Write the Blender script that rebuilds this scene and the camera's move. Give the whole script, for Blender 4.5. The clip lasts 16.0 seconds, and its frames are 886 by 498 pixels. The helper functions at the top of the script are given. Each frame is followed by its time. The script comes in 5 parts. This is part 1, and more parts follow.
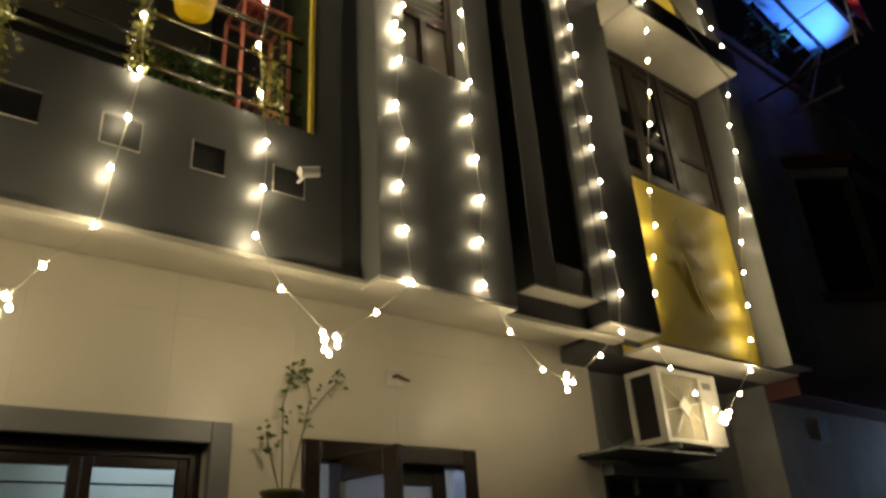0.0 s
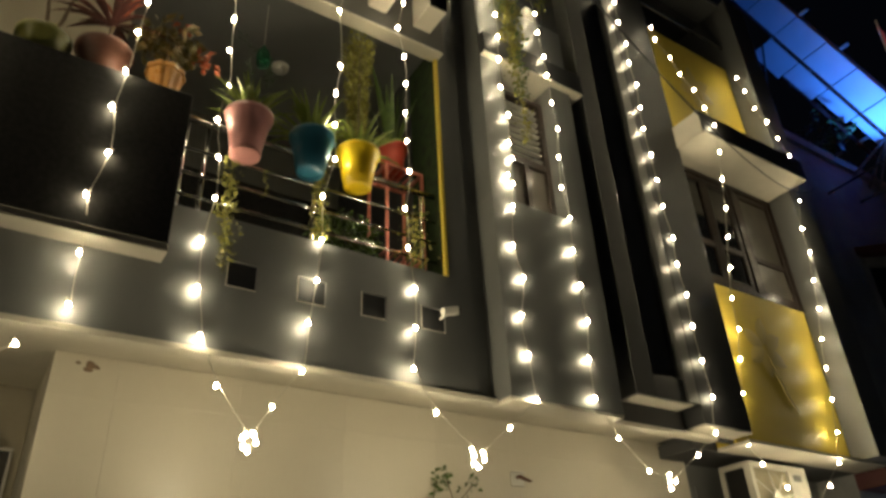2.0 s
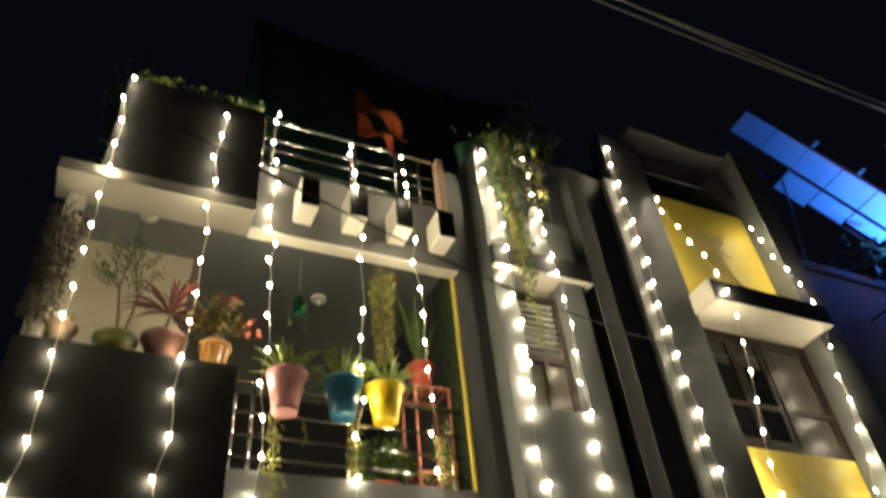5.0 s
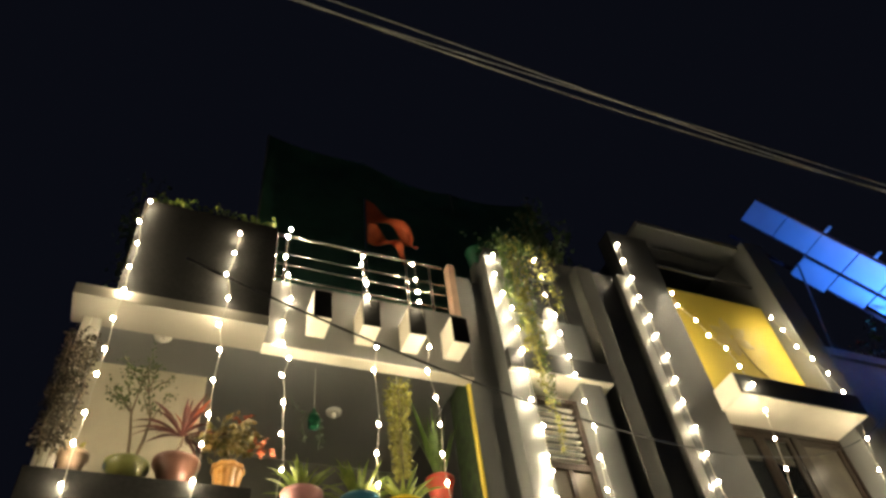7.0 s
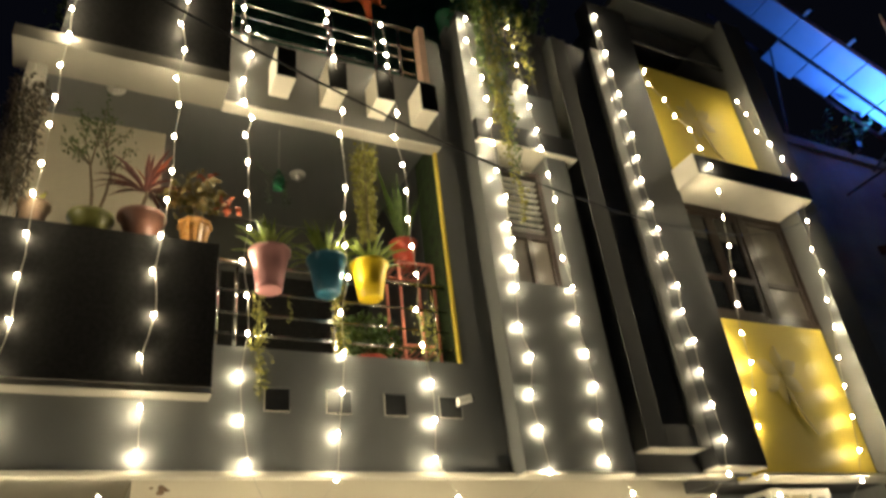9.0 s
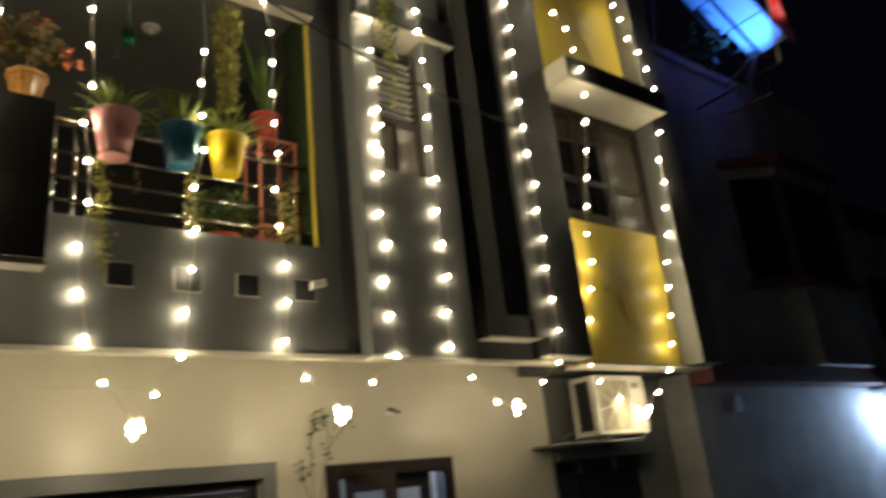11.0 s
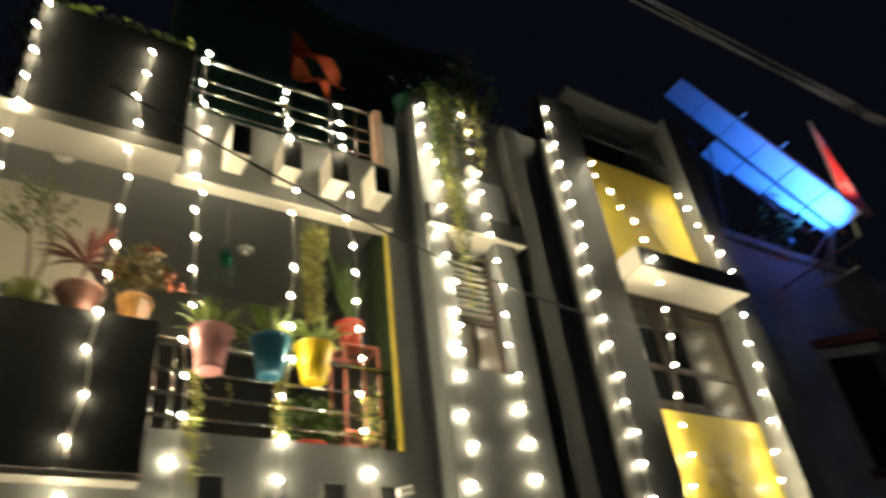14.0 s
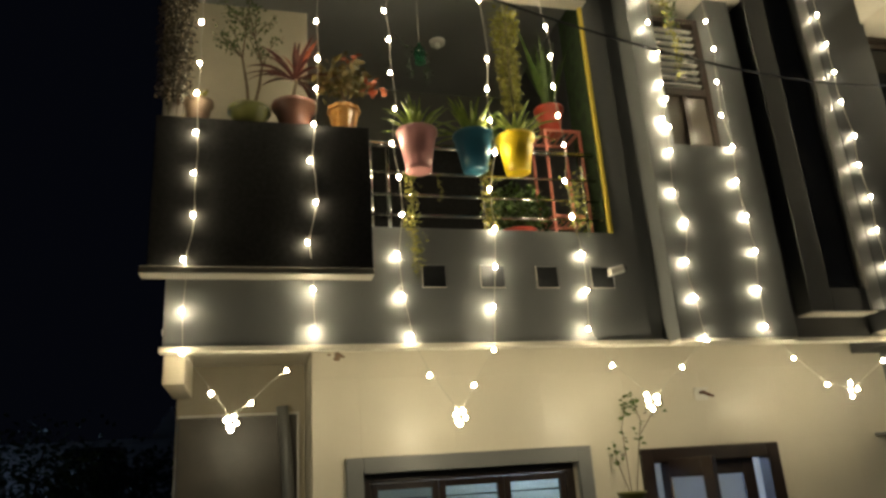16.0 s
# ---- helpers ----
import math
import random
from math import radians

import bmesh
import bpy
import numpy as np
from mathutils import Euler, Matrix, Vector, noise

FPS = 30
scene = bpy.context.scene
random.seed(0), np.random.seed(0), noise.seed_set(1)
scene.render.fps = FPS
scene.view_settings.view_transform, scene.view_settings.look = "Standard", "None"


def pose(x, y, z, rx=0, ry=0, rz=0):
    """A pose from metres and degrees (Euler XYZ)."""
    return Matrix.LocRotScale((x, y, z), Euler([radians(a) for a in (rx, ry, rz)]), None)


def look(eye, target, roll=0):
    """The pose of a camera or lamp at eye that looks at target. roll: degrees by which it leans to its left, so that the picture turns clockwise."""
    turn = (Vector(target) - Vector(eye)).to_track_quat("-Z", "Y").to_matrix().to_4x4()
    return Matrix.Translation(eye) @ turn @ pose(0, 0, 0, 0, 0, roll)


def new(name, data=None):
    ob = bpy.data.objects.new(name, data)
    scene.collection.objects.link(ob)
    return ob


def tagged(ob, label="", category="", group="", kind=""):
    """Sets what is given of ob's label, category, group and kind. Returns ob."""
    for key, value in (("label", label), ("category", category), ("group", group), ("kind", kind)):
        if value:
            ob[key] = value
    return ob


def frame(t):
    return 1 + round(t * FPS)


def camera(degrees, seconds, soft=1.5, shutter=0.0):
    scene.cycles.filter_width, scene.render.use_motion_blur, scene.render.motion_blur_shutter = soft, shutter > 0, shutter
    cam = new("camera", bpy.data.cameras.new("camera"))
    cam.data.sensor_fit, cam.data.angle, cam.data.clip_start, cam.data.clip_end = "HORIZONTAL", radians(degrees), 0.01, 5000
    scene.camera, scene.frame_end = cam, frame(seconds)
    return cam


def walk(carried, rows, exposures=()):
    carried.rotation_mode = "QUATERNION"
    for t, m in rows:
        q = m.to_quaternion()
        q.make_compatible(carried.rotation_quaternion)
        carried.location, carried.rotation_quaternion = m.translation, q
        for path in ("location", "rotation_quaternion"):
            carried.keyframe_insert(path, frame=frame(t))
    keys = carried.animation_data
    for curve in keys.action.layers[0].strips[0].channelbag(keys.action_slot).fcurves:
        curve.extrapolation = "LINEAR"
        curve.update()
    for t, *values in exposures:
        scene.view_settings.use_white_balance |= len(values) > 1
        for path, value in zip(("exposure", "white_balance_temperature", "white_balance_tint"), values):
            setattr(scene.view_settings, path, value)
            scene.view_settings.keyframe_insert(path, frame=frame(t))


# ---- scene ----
cam = camera(62.9, 16.0, soft=2.9, shutter=0.5)
PATH = [
    (0, (-0.013, -0.032, 1.61), (1.148, 1.367, 2.442), -3.7),
    (0.5, (-0.211, -0.189, 1.612), (0.93, 1.201, 2.486), -3.7),
    (1, (-0.47, -0.302, 1.615), (0.562, 1.14, 2.539), -2.2),
    (1.5, (-0.771, -0.434, 1.607), (0.232, 1.015, 2.554), -2.5),
    (2, (-0.931, -0.621, 1.612), (0.044, 0.809, 2.615), -2.9),
    (2.5, (-0.995, -0.903, 1.595), (-0.045, 0.499, 2.659), -3.5),
    (3, (-1.081, -1.135, 1.645), (-0.137, 0.244, 2.743), -5.1),
    (3.5, (-1.155, -1.331, 1.687), (-0.235, 0.043, 2.812), -5.5),
    (4, (-1.142, -1.505, 1.774), (-0.239, -0.12, 2.898), -5.8),
    (4.5, (-1.04, -1.654, 1.835), (-0.221, -0.237, 2.984), -4.7),
    (5, (-1.0, -1.755, 1.917), (-0.276, -0.399, 3.196), -6.2),
    (5.2, (-0.997, -1.784, 1.978), (-0.296, -0.461, 3.305), -6.7),
    (7.5, (-0.955, -1.812, 1.964), (-0.334, -0.622, 3.446), -8.6),
    (8, (-0.999, -1.723, 1.999), (-0.293, -0.442, 3.364), -8.3),
    (8.5, (-1.01, -1.688, 2.012), (-0.219, -0.251, 3.156), -7.4),
    (8.7, (-1.024, -1.674, 2.008), (-0.207, -0.198, 3.083), -7.2),
    (10.8, (-1.006, -1.679, 2.119), (0.096, -0.137, 2.757), -6.4),
    (11, (-1.031, -1.702, 2.144), (0.179, -0.238, 2.772), -6.2),
    (11.5, (-0.988, -1.686, 2.168), (0.384, -0.432, 2.905), -6.5),
    (12, (-0.987, -1.686, 2.169), (0.427, -0.564, 3.032), -6.5),
    (12.5, (-0.982, -1.684, 2.173), (0.415, -0.629, 3.139), -6.0),
    (13, (-0.986, -1.686, 2.169), (0.406, -0.661, 3.175), -5.7),
    (13.5, (-0.999, -1.692, 2.159), (0.241, -0.537, 3.222), -4.9),
    (14, (-1.061, -1.72, 2.107), (-0.123, -0.368, 3.244), -7.5),
    (14.5, (-1.119, -1.748, 2.052), (-0.513, -0.277, 3.264), -8.2),
    (15, (-1.142, -1.809, 2.167), (-0.672, -0.194, 3.249), -7.2),
    (15.5, (-1.093, -1.78, 2.223), (-0.603, 0.021, 2.94), -4.0),
    (16, (-1.088, -1.782, 2.269), (-0.579, 0.052, 2.885), -3.8),
]
EXPOSURES = [
    (0.0, -0.70, 7400, 10), (1.0, -0.55, 7200, 9), (2.5, -0.40, 6850, 8), (3.5, 0.0, 6600, 8), (5.0, 0.65, 6600, 8), (7.5, 1.20, 7000, 11), (8.5, 0.75, 6900, 10),
    (11.0, -0.18, 6950, 9), (11.5, -0.02, 6900, 9), (12.5, 0.65, 6750, 7), (14.0, 0.95, 6600, 7), (15.0, 0.65, 6600, 6), (16.0, 0.10, 6750, 7),
]
walk(cam, [(t, look(eye, target, roll)) for t, eye, target, roll in PATH], EXPOSURES)

# ---- world and light ----
world = bpy.data.worlds.new("night_sky")
scene.world = world
world.use_nodes = True
world.node_tree.nodes["Background"].inputs[0].default_value = (0.105, 0.13, 0.25, 1)
world.node_tree.nodes["Background"].inputs[1].default_value = 0.0115
BULB = 375.0


# ---- materials ----
def material(name, colour, rough=0.5, metal=0.0, vary=0.12, scale=6.0, bump=0.1, grain=60.0, spec=0.5, second=None, per_piece=0.0):
    m = bpy.data.materials.new(name)
    m.use_nodes = True
    t = m.node_tree
    b = t.nodes["Principled BSDF"]
    b.inputs["Roughness"].default_value, b.inputs["Metallic"].default_value = rough, metal
    b.inputs["Specular IOR Level"].default_value = spec
    co = t.nodes.new("ShaderNodeTexCoord")
    n1, n2 = t.nodes.new("ShaderNodeTexNoise"), t.nodes.new("ShaderNodeTexNoise")
    n1.inputs["Scale"].default_value, n1.inputs["Detail"].default_value = scale, 6
    n2.inputs["Scale"].default_value, n2.inputs["Detail"].default_value = grain, 3
    t.links.new(co.outputs["Object"], n1.inputs["Vector"])
    t.links.new(co.outputs["Object"], n2.inputs["Vector"])
    ramp = t.nodes.new("ShaderNodeValToRGB")
    dark = second or [c * (1 - 2.2 * vary) for c in colour]
    ramp.color_ramp.elements[0].position, ramp.color_ramp.elements[1].position = 0.32, 0.66
    ramp.color_ramp.elements[0].color, ramp.color_ramp.elements[1].color = (*dark, 1), (*colour, 1)
    t.links.new(n1.outputs["Fac"], ramp.inputs["Fac"])
    mix = t.nodes.new("ShaderNodeMix")
    mix.data_type, mix.blend_type = "RGBA", "MULTIPLY"
    mix.inputs["Factor"].default_value = 1.0
    lo, hi = 1 - vary, 1 + vary * 0.4
    span = t.nodes.new("ShaderNodeMapRange")
    span.inputs["To Min"].default_value, span.inputs["To Max"].default_value = lo, hi
    t.links.new(n2.outputs["Fac"], span.inputs["Value"])
    t.links.new(ramp.outputs["Color"], mix.inputs["A"])
    t.links.new(span.outputs["Result"], mix.inputs["B"])
    out = mix.outputs["Result"]
    if per_piece:
        info, rng, hs = t.nodes.new("ShaderNodeObjectInfo"), t.nodes.new("ShaderNodeMapRange"), t.nodes.new("ShaderNodeHueSaturation")
        rng.inputs["To Min"].default_value, rng.inputs["To Max"].default_value = 1 - per_piece, 1 + per_piece
        t.links.new(info.outputs["Random"], rng.inputs["Value"])
        t.links.new(rng.outputs["Result"], hs.inputs["Value"])
        t.links.new(out, hs.inputs["Color"])
        out = hs.outputs["Color"]
    t.links.new(out, b.inputs["Base Color"])
    r = t.nodes.new("ShaderNodeMapRange")
    r.inputs["To Min"].default_value, r.inputs["To Max"].default_value = max(rough - 0.07, 0.02), min(rough + 0.1, 1)
    t.links.new(n1.outputs["Fac"], r.inputs["Value"])
    t.links.new(r.outputs["Result"], b.inputs["Roughness"])
    if bump:
        bp = t.nodes.new("ShaderNodeBump")
        bp.inputs["Strength"].default_value, bp.inputs["Distance"].default_value = bump, 0.01
        t.links.new(n2.outputs["Fac"], bp.inputs["Height"])
        t.links.new(bp.outputs["Normal"], b.inputs["Normal"])
    return m


def glowing(name, colour, strength):
    m = bpy.data.materials.new(name)
    m.use_nodes = True
    b = m.node_tree.nodes["Principled BSDF"]
    b.inputs["Base Color"].default_value = (*[min(c, 0.8) for c in colour], 1)
    b.inputs["Emission Color"].default_value, b.inputs["Emission Strength"].default_value = (*colour, 1), strength
    return m


def glass_like(name, colour, rough=0.03):
    m = bpy.data.materials.new(name)
    m.use_nodes = True
    b = m.node_tree.nodes["Principled BSDF"]
    b.inputs["Base Color"].default_value = (*colour, 1)
    b.inputs["Roughness"].default_value, b.inputs["Transmission Weight"].default_value, b.inputs["IOR"].default_value = rough, 1.0, 1.45
    return m


GREY = material("grey_satin_paint", (0.175, 0.18, 0.18), 0.39, vary=0.05, scale=1.5, bump=0.012, grain=45, spec=0.5)
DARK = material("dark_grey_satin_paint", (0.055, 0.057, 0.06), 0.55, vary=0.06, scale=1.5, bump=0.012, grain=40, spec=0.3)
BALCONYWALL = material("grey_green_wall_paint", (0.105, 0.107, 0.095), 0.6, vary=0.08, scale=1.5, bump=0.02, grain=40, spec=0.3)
BLACK = material("black_matt_stone", (0.022, 0.0215, 0.021), 0.55, vary=0.2, scale=30, bump=0.02, grain=160, spec=0.16)
CREAM = material("cream_emulsion_paint", (0.72, 0.67, 0.56), 0.55, vary=0.07, scale=2.5, bump=0.08, grain=50)
TILE = material("cream_wall_tile", (0.66, 0.61, 0.50), 0.36, vary=0.03, scale=1.5, bump=0.015, grain=30, per_piece=0.008)
GROUT = material("tile_grout", (0.60, 0.55, 0.45), 0.85, vary=0.1)
YELLOW = material("yellow_satin_paint", (0.74, 0.57, 0.09), 0.5, vary=0.05, scale=1.5, bump=0.015, grain=40)
RELIEF = material("pale_gold_relief_paint", (0.66, 0.53, 0.17), 0.5, vary=0.06, scale=4)
WOOD = material("dark_brown_polished_wood", (0.024, 0.013, 0.009), 0.35, vary=0.2, scale=5, bump=0.1, grain=35)
TANWALL = material("tan_emulsion_paint", (0.43, 0.385, 0.29), 0.6, vary=0.06, scale=2.0, bump=0.03, grain=50)
BEAMPAINT = material("grey_cream_paint", (0.37, 0.345, 0.29), 0.5, vary=0.06, scale=1.8, bump=0.02, grain=45)
PARAPET = material("parapet_grey_paint", (0.125, 0.124, 0.118), 0.45, vary=0.06, scale=1.6, bump=0.015, grain=45)
# mid grey also carries the shade over the air conditioner
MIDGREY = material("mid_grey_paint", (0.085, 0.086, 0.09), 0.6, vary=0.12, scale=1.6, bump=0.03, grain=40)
PALEGREY = material("pale_grey_satin_paint", (0.34, 0.33, 0.30), 0.42, vary=0.06, scale=1.8, bump=0.015, grain=45)
BROWNPANE = material("brown_frosted_glass", (0.085, 0.072, 0.056), 0.35, vary=0.15, scale=3, bump=0.01)
STEEL = material("stainless_steel", (0.62, 0.61, 0.58), 0.16, 1.0, vary=0.05, scale=12, bump=0.02, grain=90)
STEEL_DULL = material("weathered_cable", (0.26, 0.26, 0.25), 0.6, vary=0.2)
WIRE = material("clear_wire", (0.58, 0.55, 0.46), 0.5, vary=0.1)
CABLE = material("black_cable", (0.012, 0.012, 0.013), 0.6, vary=0.1)
WHITE = material("white_plastic", (0.72, 0.70, 0.64), 0.40, vary=0.06, scale=5, bump=0.03)
ACWHITE = material("aged_white_enamel", (0.66, 0.63, 0.55), 0.38, vary=0.12, scale=4, bump=0.03)
BLACKP = material("black_plastic", (0.015, 0.015, 0.016), 0.45, vary=0.1)
TURF = material("green_turf", (0.028, 0.055, 0.014), 0.9, vary=0.3, scale=12, bump=0.6, grain=120)
PINK = material("pink_plastic_pot", (0.52, 0.24, 0.23), 0.38, vary=0.08, scale=6, bump=0.04)
BLUE = material("blue_plastic_pot", (0.02, 0.12, 0.19), 0.34, vary=0.08, scale=6, bump=0.04)
YPOT = material("yellow_plastic_pot", (0.75, 0.52, 0.02), 0.35, vary=0.08, scale=6, bump=0.04)
REDPOT = material("red_plastic_pot", (0.55, 0.07, 0.04), 0.40, vary=0.08, scale=6, bump=0.04)
BROWNPOT = material("brown_plastic_bowl", (0.14, 0.06, 0.04), 0.45, vary=0.12, scale=6, bump=0.05)
OLIVEPOT = material("olive_glazed_bowl", (0.12, 0.12, 0.03), 0.3, vary=0.15, scale=6, bump=0.05)
ORANGEPOT = material("orange_ceramic_pot", (0.46, 0.22, 0.06), 0.28, vary=0.15, scale=8, bump=0.05)
PALEPOT = material("pale_clay_pot", (0.27, 0.18, 0.12), 0.6, vary=0.15, scale=8, bump=0.1)
SOIL = material("potting_soil", (0.035, 0.022, 0.014), 0.95, vary=0.3, scale=30, bump=0.8)
PINKMETAL = material("coral_painted_metal", (0.62, 0.20, 0.15), 0.4, vary=0.08, bump=0.03)
LEAF = material("green_leaf", (0.10, 0.16, 0.035), 0.42, vary=0.2, scale=14, bump=0.05, second=(0.045, 0.085, 0.018))
LIME = material("lime_leaf", (0.24, 0.29, 0.06), 0.42, vary=0.2, scale=14, bump=0.05, second=(0.11, 0.16, 0.03))
DRYLEAF = material("dry_olive_leaf", (0.36, 0.34, 0.075), 0.6, vary=0.25, scale=20, bump=0.1, second=(0.12, 0.12, 0.03))
DEEPLEAF = material("deep_green_leaf", (0.045, 0.085, 0.03), 0.45, vary=0.2, scale=14, bump=0.05)
REDLEAF = material("dark_red_leaf", (0.13, 0.035, 0.03), 0.42, vary=0.25, scale=10, bump=0.05, second=(0.05, 0.022, 0.016))
ORANGELEAF = material("orange_leaf", (0.50, 0.13, 0.06), 0.45, vary=0.25, scale=10, bump=0.05)
STEM = material("plant_stem", (0.14, 0.10, 0.06), 0.75, vary=0.2, scale=20, bump=0.2)
FLAGCLOTH = material("orange_flag_cloth", (0.78, 0.17, 0.06), 0.8, vary=0.08, scale=9, bump=0.1, grain=200)
NET = material("dark_green_shade_net", (0.04, 0.135, 0.10), 0.9, vary=0.15, scale=3, bump=0.4, grain=150)
NEIGHBOUR = material("weathered_white_wall", (0.36, 0.36, 0.355), 0.8, vary=0.18, scale=1.3, bump=0.2, grain=25)
MAROON = material("maroon_trim_paint", (0.11, 0.03, 0.028), 0.6, vary=0.12, scale=3)
PANEL = material("white_backed_panel", (0.62, 0.63, 0.66), 0.4, vary=0.06, scale=2)
ASPHALT = material("street_asphalt", (0.05, 0.05, 0.05), 0.9, vary=0.2, scale=3, bump=0.5, grain=80)
PANE = glass_like("window_pane_glass", (0.58, 0.66, 0.56))
DARKPANE = material("dark_window_glass", (0.012, 0.013, 0.014), 0.05, vary=0.02, bump=0)
FROST = glass_like("frosted_door_glass", (0.85, 0.9, 0.95), 0.45)
GREENBOTTLE = glass_like("green_bottle_plastic", (0.05, 0.5, 0.25), 0.15)
GLOW = glowing("warm_bulb", (1.0, 0.87, 0.60), BULB)


# ---- mesh helpers ----
def part(name, bm, mat, parent=None, label="", smooth=False):
    me = bpy.data.meshes.new(name)
    bm.to_mesh(me)
    bm.free()
    me.materials.append(mat)
    if smooth:
        for p in me.polygons:
            p.use_smooth = True
    ob = new(name, me)
    if parent:
        ob.parent = parent
    if label:
        ob["label"] = label
    return ob


def thing(name, label, category, at=(0, 0, 0), group="", kind=""):
    ob = new(name)
    ob.location = at
    return tagged(ob, label, category, group, kind)


def add_box(bm, x0, x1, y0, y1, z0, z1, bevel=0.0):
    r = bmesh.ops.create_cube(bm, size=1, matrix=Matrix.Translation(((x0 + x1) / 2, (y0 + y1) / 2, (z0 + z1) / 2)) @ Matrix.Diagonal((x1 - x0, y1 - y0, z1 - z0, 1)))
    if bevel:
        vs = set(r["verts"])
        es = [e for e in bm.edges if e.verts[0] in vs and e.verts[1] in vs]
        bmesh.ops.bevel(bm, geom=es, offset=bevel, segments=2, affect="EDGES", profile=0.5)
    return bm


def boxes(*rows, bevel=0.006):
    bm = bmesh.new()
    for r in rows:
        add_box(bm, *r, bevel=bevel)
    return bm


def add_tube(bm, points, radius, sides=8):
    pts = [Vector(p) for p in points]
    rings = []
    for i, p in enumerate(pts):
        d = (pts[min(i + 1, len(pts) - 1)] - pts[max(i - 1, 0)]).normalized()
        a = d.cross(Vector((0, 0, 1)) if abs(d.z) < 0.9 else Vector((1, 0, 0))).normalized()
        b = d.cross(a)
        r = radius[i] if isinstance(radius, (list, tuple)) else radius
        rings.append([bm.verts.new(p + r * (math.cos(2 * math.pi * k / sides) * a + math.sin(2 * math.pi * k / sides) * b)) for k in range(sides)])
    for u, v in zip(rings, rings[1:]):
        for k in range(sides):
            bm.faces.new((u[k], u[(k + 1) % sides], v[(k + 1) % sides], v[k]))
    bm.faces.new(rings[0][::-1])
    bm.faces.new(rings[-1])
    return bm


def tube(points, radius, sides=8):
    return add_tube(bmesh.new(), points, radius, sides)


def lathe(profile, sides=24, ribs=0, depth=0.0):
    bm = bmesh.new()
    rings = []
    for r, z in profile:
        ring = []
        for k in range(sides):
            a = 2 * math.pi * k / sides
            q = r * (1 + depth * math.cos(ribs * a)) if ribs else r
            ring.append(bm.verts.new((q * math.cos(a), q * math.sin(a), z)))
        rings.append(ring)
    for u, v in zip(rings, rings[1:]):
        for k in range(sides):
            bm.faces.new((u[k], u[(k + 1) % sides], v[(k + 1) % sides], v[k]))
    bm.faces.new(rings[0][::-1])
    return bm


def add_blade(bm, base, heading, lean, length, width, droop, steps=6, fold=0.25):
    """A long leaf that rises from base and bends over."""
    ahead = Vector((math.cos(heading), math.sin(heading), 0))
    side = Vector((-math.sin(heading), math.cos(heading), 0))
    p, angle, rows = Vector(base), lean, []
    for i in range(steps + 1):
        u = i / steps
        w = width * (0.45 + 0.9 * u if u < 0.5 else 0.9 * (1.9 - 1.8 * u)) + 0.0008
        up = Vector((0, 0, 1)) * math.sin(angle) - ahead * math.cos(angle)
        rows.append([bm.verts.new(p - side * w / 2 + Vector((0, 0, fold * w))), bm.verts.new(p), bm.verts.new(p + side * w / 2 + Vector((0, 0, fold * w)))])
        p = p + (ahead * math.sin(angle) + Vector((0, 0, 1)) * math.cos(angle)) * length / steps
        angle += droop / steps
    for a, b in zip(rows, rows[1:]):
        bm.faces.new((a[0], a[1], b[1], b[0]))
        bm.faces.new((a[1], a[2], b[2], b[1]))


def add_leaf(bm, at, size, rng):
    """A small pointed leaf, folded along its middle."""
    q = Euler((rng.uniform(-1.2, 1.2), rng.uniform(-1.2, 1.2), rng.uniform(0, 6.28))).to_matrix()
    pts = [(0, 0, 0), (0.32, 0.35, 0.1), (0, 1, -0.08), (-0.32, 0.35, 0.1), (0, 0.45, 0)]
    v = [bm.verts.new(Vector(at) + q @ (Vector(p) * size)) for p in pts]
    bm.faces.new((v[0], v[1], v[4]))
    bm.faces.new((v[1], v[2], v[4]))
    bm.faces.new((v[2], v[3], v[4]))
    bm.faces.new((v[3], v[0], v[4]))


def rosette(n, length, width, rng, lean=(0.15, 0.9), droop=(0.4, 1.2), z=0.0, spread=0.04):
    bm = bmesh.new()
    for k in range(n):
        h = 2 * math.pi * k / n + rng.uniform(-0.4, 0.4)
        r = rng.uniform(0, spread)
        add_blade(bm, (r * math.cos(h), r * math.sin(h), z), h, rng.uniform(*lean), length * rng.uniform(0.65, 1.1), width * rng.uniform(0.7, 1.15), rng.uniform(*droop))
    return bm


def vine(points, size, per_metre, rng, spread=0.02):
    """A hanging stem with small leaves all along it."""
    bm = bmesh.new()
    add_tube(bm, points, 0.003, 5)
    for a, b in zip(points, points[1:]):
        a, b = Vector(a), Vector(b)
        for k in range(max(1, int((b - a).length * per_metre))):
            p = a.lerp(b, rng.random()) + Vector((rng.gauss(0, spread), rng.gauss(0, spread), rng.gauss(0, spread)))
            add_leaf(bm, p, size * rng.uniform(0.6, 1.2), rng)
    return bm


def merge(*bms):
    out = bmesh.new()
    for b in bms:
        me = bpy.data.meshes.new("temporary")
        b.to_mesh(me)
        b.free()
        out.from_mesh(me)
        bpy.data.meshes.remove(me)
    return out


def structure(name, bm, mat, label):
    return tagged(part(name, bm, mat), label, "wall" if "wall" in name else name.split("_")[0], kind="structure")


# ---- setting: ground and street ----
bm = bmesh.new()
bmesh.ops.create_grid(bm, x_segments=8, y_segments=8, size=150)
tagged(part("road", bm, ASPHALT), "dark grey asphalt lane in front of the house", "road", kind="structure")
structure("wall_opposite", boxes((-14, 18, -4.6, -4.3, 0, 4.5)), NEIGHBOUR, "plain weathered wall across the lane")
structure("plinth", boxes((-1.68, 7.0, 3.7, 9.0, 0, 0.36)), GREY, "grey painted plinth under the house")

